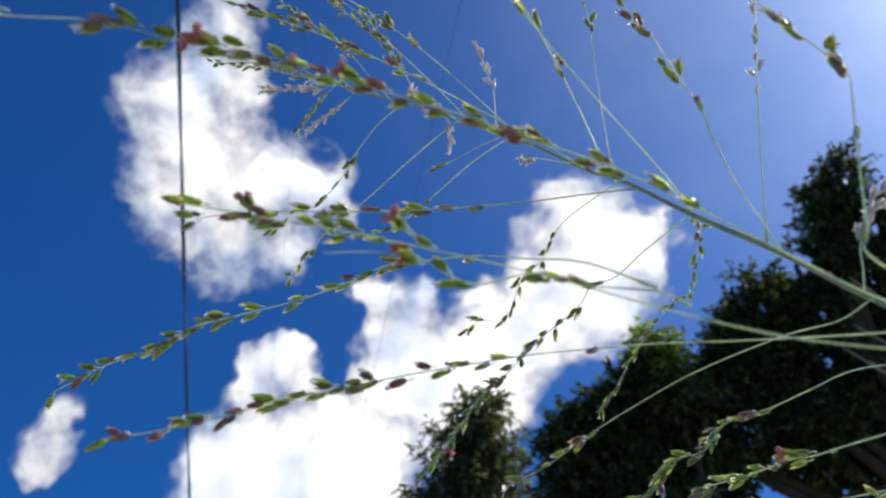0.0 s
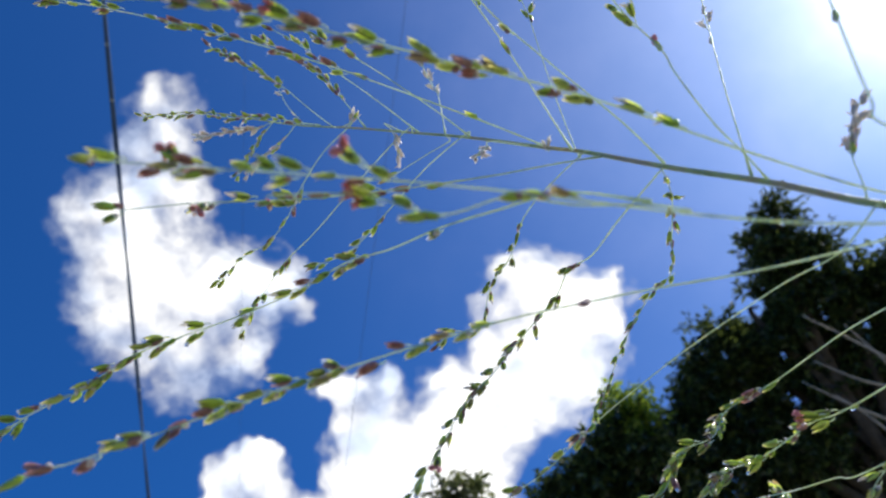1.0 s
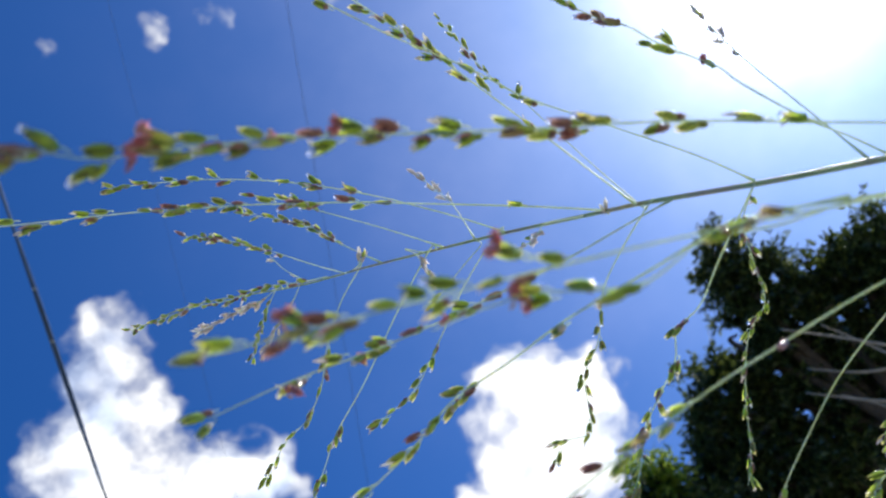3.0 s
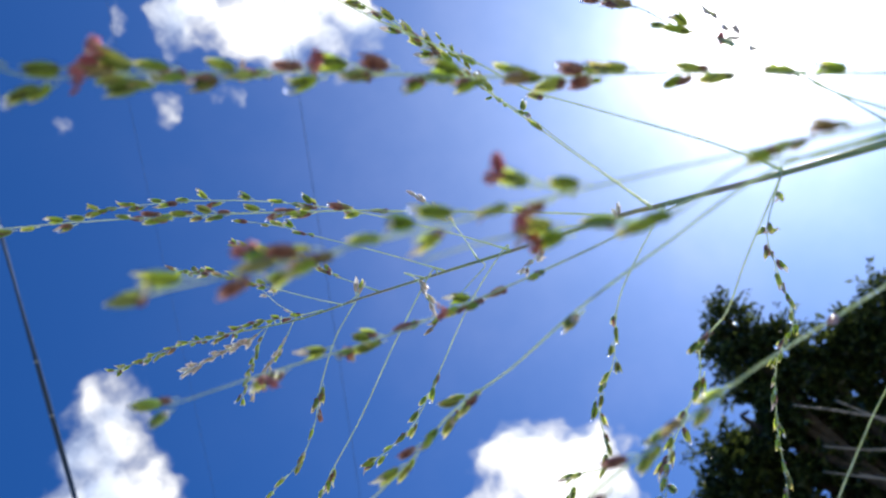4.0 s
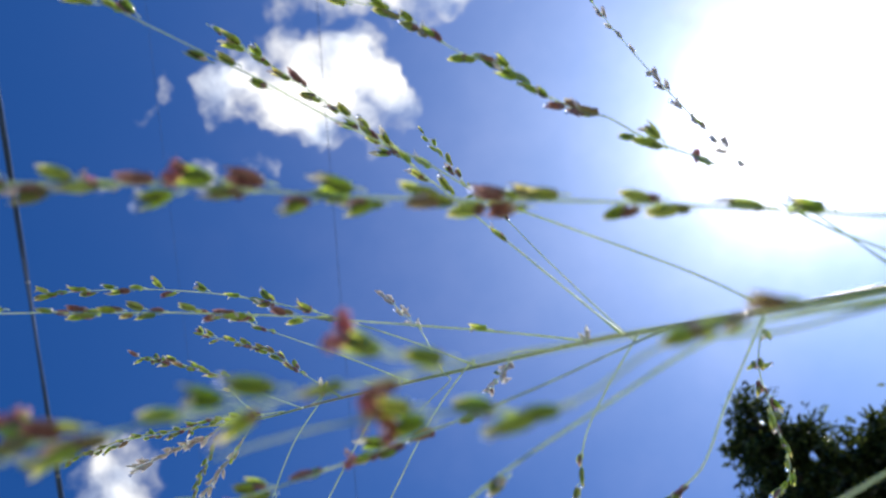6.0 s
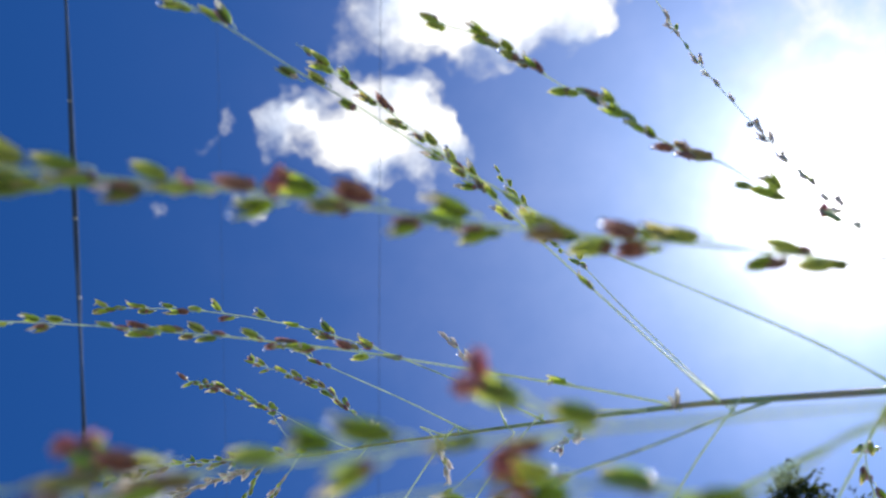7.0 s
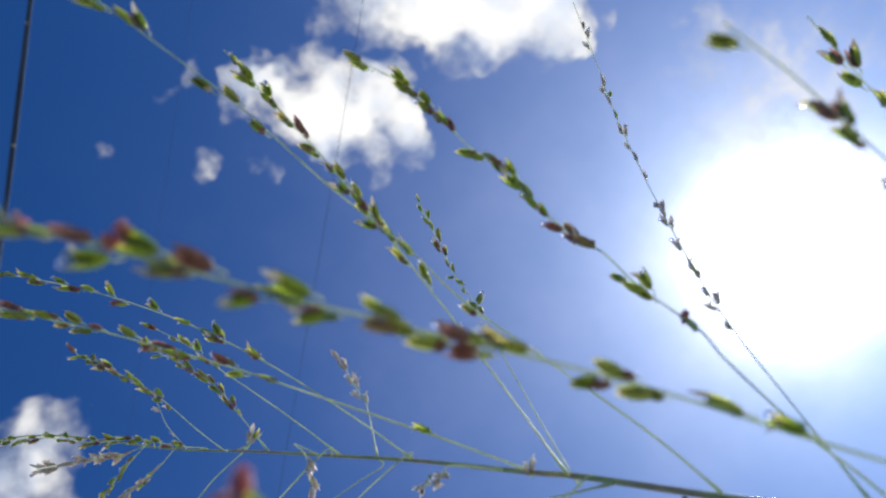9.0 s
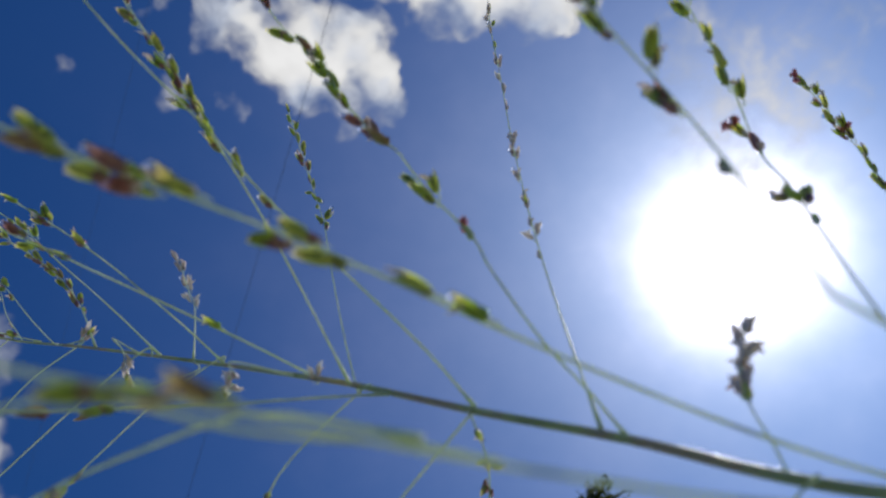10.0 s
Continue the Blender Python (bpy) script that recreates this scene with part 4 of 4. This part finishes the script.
spray([(33.3, 71.8, 47.1), (24.8, 70.7, 44.2), (16.6, 69.8, 41.4), (8.8, 68.8, 39.0), (1.7, 67.9, 37.1), (-4.5, 67.1, 35.7), (-10.0, 66.3, 34.5), (-14.9, 65.3, 33.4), (-19.2, 64.1, 32.0), (-23.1, 62.7, 30.1), (-26.4, 61.3, 27.7), (-29.5, 59.8, 25.0)],
      [0.406, 0.504, 0.518, 0.566, 0.620, 0.691, 0.700, 0.712, 0.737, 0.763, 0.831, 0.842, 0.998, 1.000], 1.00, (3, 7, 11))
spray([(-8.7, 89.9, 109.1), (-6.3, 90.1, 110.9), (-13.9, 96.2, 110.0), (-20.9, 104.5, 108.0), (-24.8, 110.6, 106.2), (-30.4, 116.2, 105.1), (-38.0, 120.3, 105.2), (-44.7, 125.8, 104.2)],
      [0.416, 0.484, 0.520, 0.559, 0.667, 0.711, 0.758, 0.854, 0.897, 0.933, 0.972, 0.996], 0.95, ())
spray([(16.9, 80.6, 76.9), (16.5, 79.7, 76.9), (8.0, 86.7, 77.6), (-1.3, 96.4, 77.6), (-8.8, 103.6, 77.8), (-18.1, 108.0, 79.8)],
      [0.563, 0.599, 0.645, 0.764, 0.798, 0.875, 0.959, 0.978], 0.85, ())
spray([(7.0, 84.3, 89.7), (5.5, 83.2, 88.8), (-4.7, 93.4, 90.2), (-16.2, 105.7, 91.3), (-25.7, 114.8, 92.6), (-31.2, 121.9, 92.9), (-35.1, 126.7, 93.1), (-40.6, 134.9, 93.1)],
      [0.628, 0.659, 0.701, 0.781, 0.851, 0.874, 0.952, 0.986], 0.95, ())
spray([(-15.2, 91.9, 116.3), (-14.3, 92.1, 117.0), (-20.2, 92.2, 120.4), (-27.3, 91.7, 124.5), (-36.6, 93.1, 129.4), (-45.8, 93.1, 134.5), (-56.6, 94.6, 140.0), (-64.0, 95.7, 143.9)],
      [0.110, 0.130, 0.203, 0.235, 0.263, 0.279, 0.296, 0.340, 0.362, 0.384, 0.406, 0.438, 0.453, 0.471, 0.503, 0.536, 0.551, 0.567, 0.615, 0.643, 0.674, 0.695, 0.737, 0.754, 0.795, 0.816, 0.851, 0.863, 0.908, 0.940, 0.955, 0.987], 0.78, ())
spray([(-23.5, 94.0, 124.4), (-23.8, 92.3, 123.9), (-31.2, 95.2, 126.2), (-37.9, 96.1, 128.6), (-43.0, 97.5, 130.2), (-47.9, 98.3, 131.9)],
      [0.295, 0.342, 0.356, 0.397, 0.412, 0.448, 0.474, 0.505, 0.518, 0.581, 0.607, 0.649, 0.709, 0.738, 0.796, 0.848, 0.876, 0.888, 0.924, 0.958, 0.973], 0.78, (), True)
spray([(-24.6, 94.0, 125.0), (-25.0, 92.2, 124.2), (-29.1, 95.8, 123.4), (-33.7, 100.6, 122.1), (-37.5, 105.1, 120.8)],
      [0.309, 0.394, 0.496, 0.602, 0.635, 0.694, 0.793, 0.838, 0.873, 0.972, 0.990], 0.59, ())
spray([(-20.3, 93.6, 122.0), (-19.7, 92.9, 122.8), (-24.9, 97.8, 121.7), (-30.2, 101.3, 121.1), (-34.9, 104.8, 120.3)],
      [0.344, 0.411, 0.478, 0.539, 0.596, 0.619, 0.667, 0.685, 0.728, 0.816, 0.874, 0.907, 0.935, 1.000], 0.59, (), True)
spray([(26.8, 73.1, 54.5), (27.0, 73.8, 54.5), (26.7, 73.3, 54.7), (26.6, 72.7, 54.7)],
      [0.772, 0.920], 0.55, (), True)
spray([(51.2, 62.4, 12.3), (52.1, 61.4, 15.4), (52.9, 60.3, 19.0), (54.5, 58.9, 22.4), (58.0, 56.9, 26.9)],
      [0.459, 0.502, 0.649, 0.681, 0.777, 0.839, 0.934, 0.990], 0.75, (0,), True)
spray([(24.6, 55.1, 6.3), (18.0, 56.5, 12.0), (12.2, 61.8, 18.8), (6.5, 68.6, 27.3), (0.3, 75.3, 34.1), (-6.6, 78.9, 37.2), (-14.0, 81.3, 35.1), (-21.9, 82.3, 32.4), (-29.4, 83.4, 31.0), (-37.0, 85.1, 30.0), (-43.9, 88.4, 28.4), (-51.8, 91.0, 27.4), (-61.4, 95.5, 25.4)],
      [0.286, 0.434, 0.448, 0.469, 0.509, 0.535, 0.548, 0.587, 0.595, 0.658, 0.666, 0.704, 0.713, 0.736, 0.747, 0.757, 0.774, 0.784, 0.791, 0.805, 0.805, 0.838, 0.850, 0.885, 0.915, 0.922, 0.940, 0.945, 0.950, 0.998], 0.95, ())
spray([(55.3, 58.8, 3.9), (50.0, 63.9, 7.7), (43.9, 67.3, 10.3), (36.8, 69.2, 11.6), (29.2, 70.0, 12.1), (21.3, 70.5, 11.8), (13.5, 70.9, 11.3), (6.5, 71.7, 10.7), (0.3, 72.6, 10.2), (-5.2, 73.4, 9.6), (-10.7, 74.0, 8.8), (-16.5, 74.6, 7.7), (-22.6, 75.5, 6.6), (-28.7, 76.4, 5.5), (-34.3, 77.0, 4.6), (-39.5, 77.3, 4.0)],
      [0.395, 0.504, 0.520, 0.537, 0.544, 0.575, 0.624, 0.650, 0.657, 0.680, 0.688, 0.708, 0.731, 0.741, 0.762, 0.774, 0.789, 0.798, 0.807, 0.831, 0.841, 0.866, 0.874, 0.878, 0.905, 0.955, 0.988], 1.05, ())
spray([(51.6, 62.0, 11.0), (50.6, 61.3, 10.4), (55.1, 74.3, 19.6), (51.2, 82.3, 24.1), (42.6, 95.4, 28.5), (33.0, 100.0, 25.4), (26.2, 102.7, 22.4), (18.0, 106.9, 18.5), (12.3, 108.4, 16.3), (10.3, 110.0, 12.3)],
      [0.750, 0.779, 0.784, 0.854, 0.913, 0.925, 0.979], 0.80, ())
spray([(58.4, 56.7, -1.7), (69.1, 94.1, 28.0), (63.3, 101.1, 29.2), (59.1, 106.9, 30.2), (53.0, 115.1, 32.4), (46.9, 111.8, 24.8), (41.1, 112.7, 23.3), (37.1, 114.6, 18.6), (33.8, 114.6, 16.6), (29.0, 112.1, 8.8)],
      [0.598, 0.613, 0.628, 0.635, 0.643, 0.654, 0.668, 0.682, 0.694, 0.705, 0.716, 0.728, 0.741, 0.755, 0.769, 0.786, 0.802, 0.814, 0.826, 0.835, 0.845, 0.851, 0.858, 0.864, 0.87, 0.883, 0.896, 0.906, 0.92, 0.934, 0.943, 0.952, 0.961, 0.97], 0.90, ())
spray([(61.7, 55.1, -5.5), (61.6, 92.4, 13.0), (57.3, 97.4, 14.1), (54.7, 99.8, 15.0), (52.8, 112.3, 20.1), (45.3, 110.1, 16.8), (40.0, 108.3, 12.3), (33.6, 106.2, 7.6)],
      [0.5, 0.553, 0.559, 0.566, 0.581, 0.595, 0.651, 0.708, 0.72, 0.733, 0.747, 0.761, 0.789, 0.817, 0.834, 0.851, 0.861, 0.871, 0.904, 0.938, 0.954, 0.969], 0.95, (3,))
spray([(66.2, 51.4, -13.2), (71.7, 117.4, 19.0), (65.2, 118.6, 19.0), (58.6, 119.7, 18.6), (44.7, 106.2, 8.9), (33.9, 96.3, 0.6), (25.7, 93.1, -3.2), (15.2, 87.9, -8.9)],
      [0.627, 0.643, 0.648, 0.684, 0.715, 0.795, 0.891], 0.95, ())
spray([(66.2, 51.4, -13.1), (77.3, 97.9, 12.5), (64.9, 100.3, 8.6), (59.6, 100.5, 6.1), (55.8, 101.5, 3.0), (52.5, 102.0, 0.2), (49.0, 102.5, -2.5)],
      [0.62, 0.66, 0.685, 0.71, 0.73, 0.755, 0.775, 0.80, 0.82, 0.845, 0.865, 0.89, 0.92, 0.95, 0.99], 0.9, ())
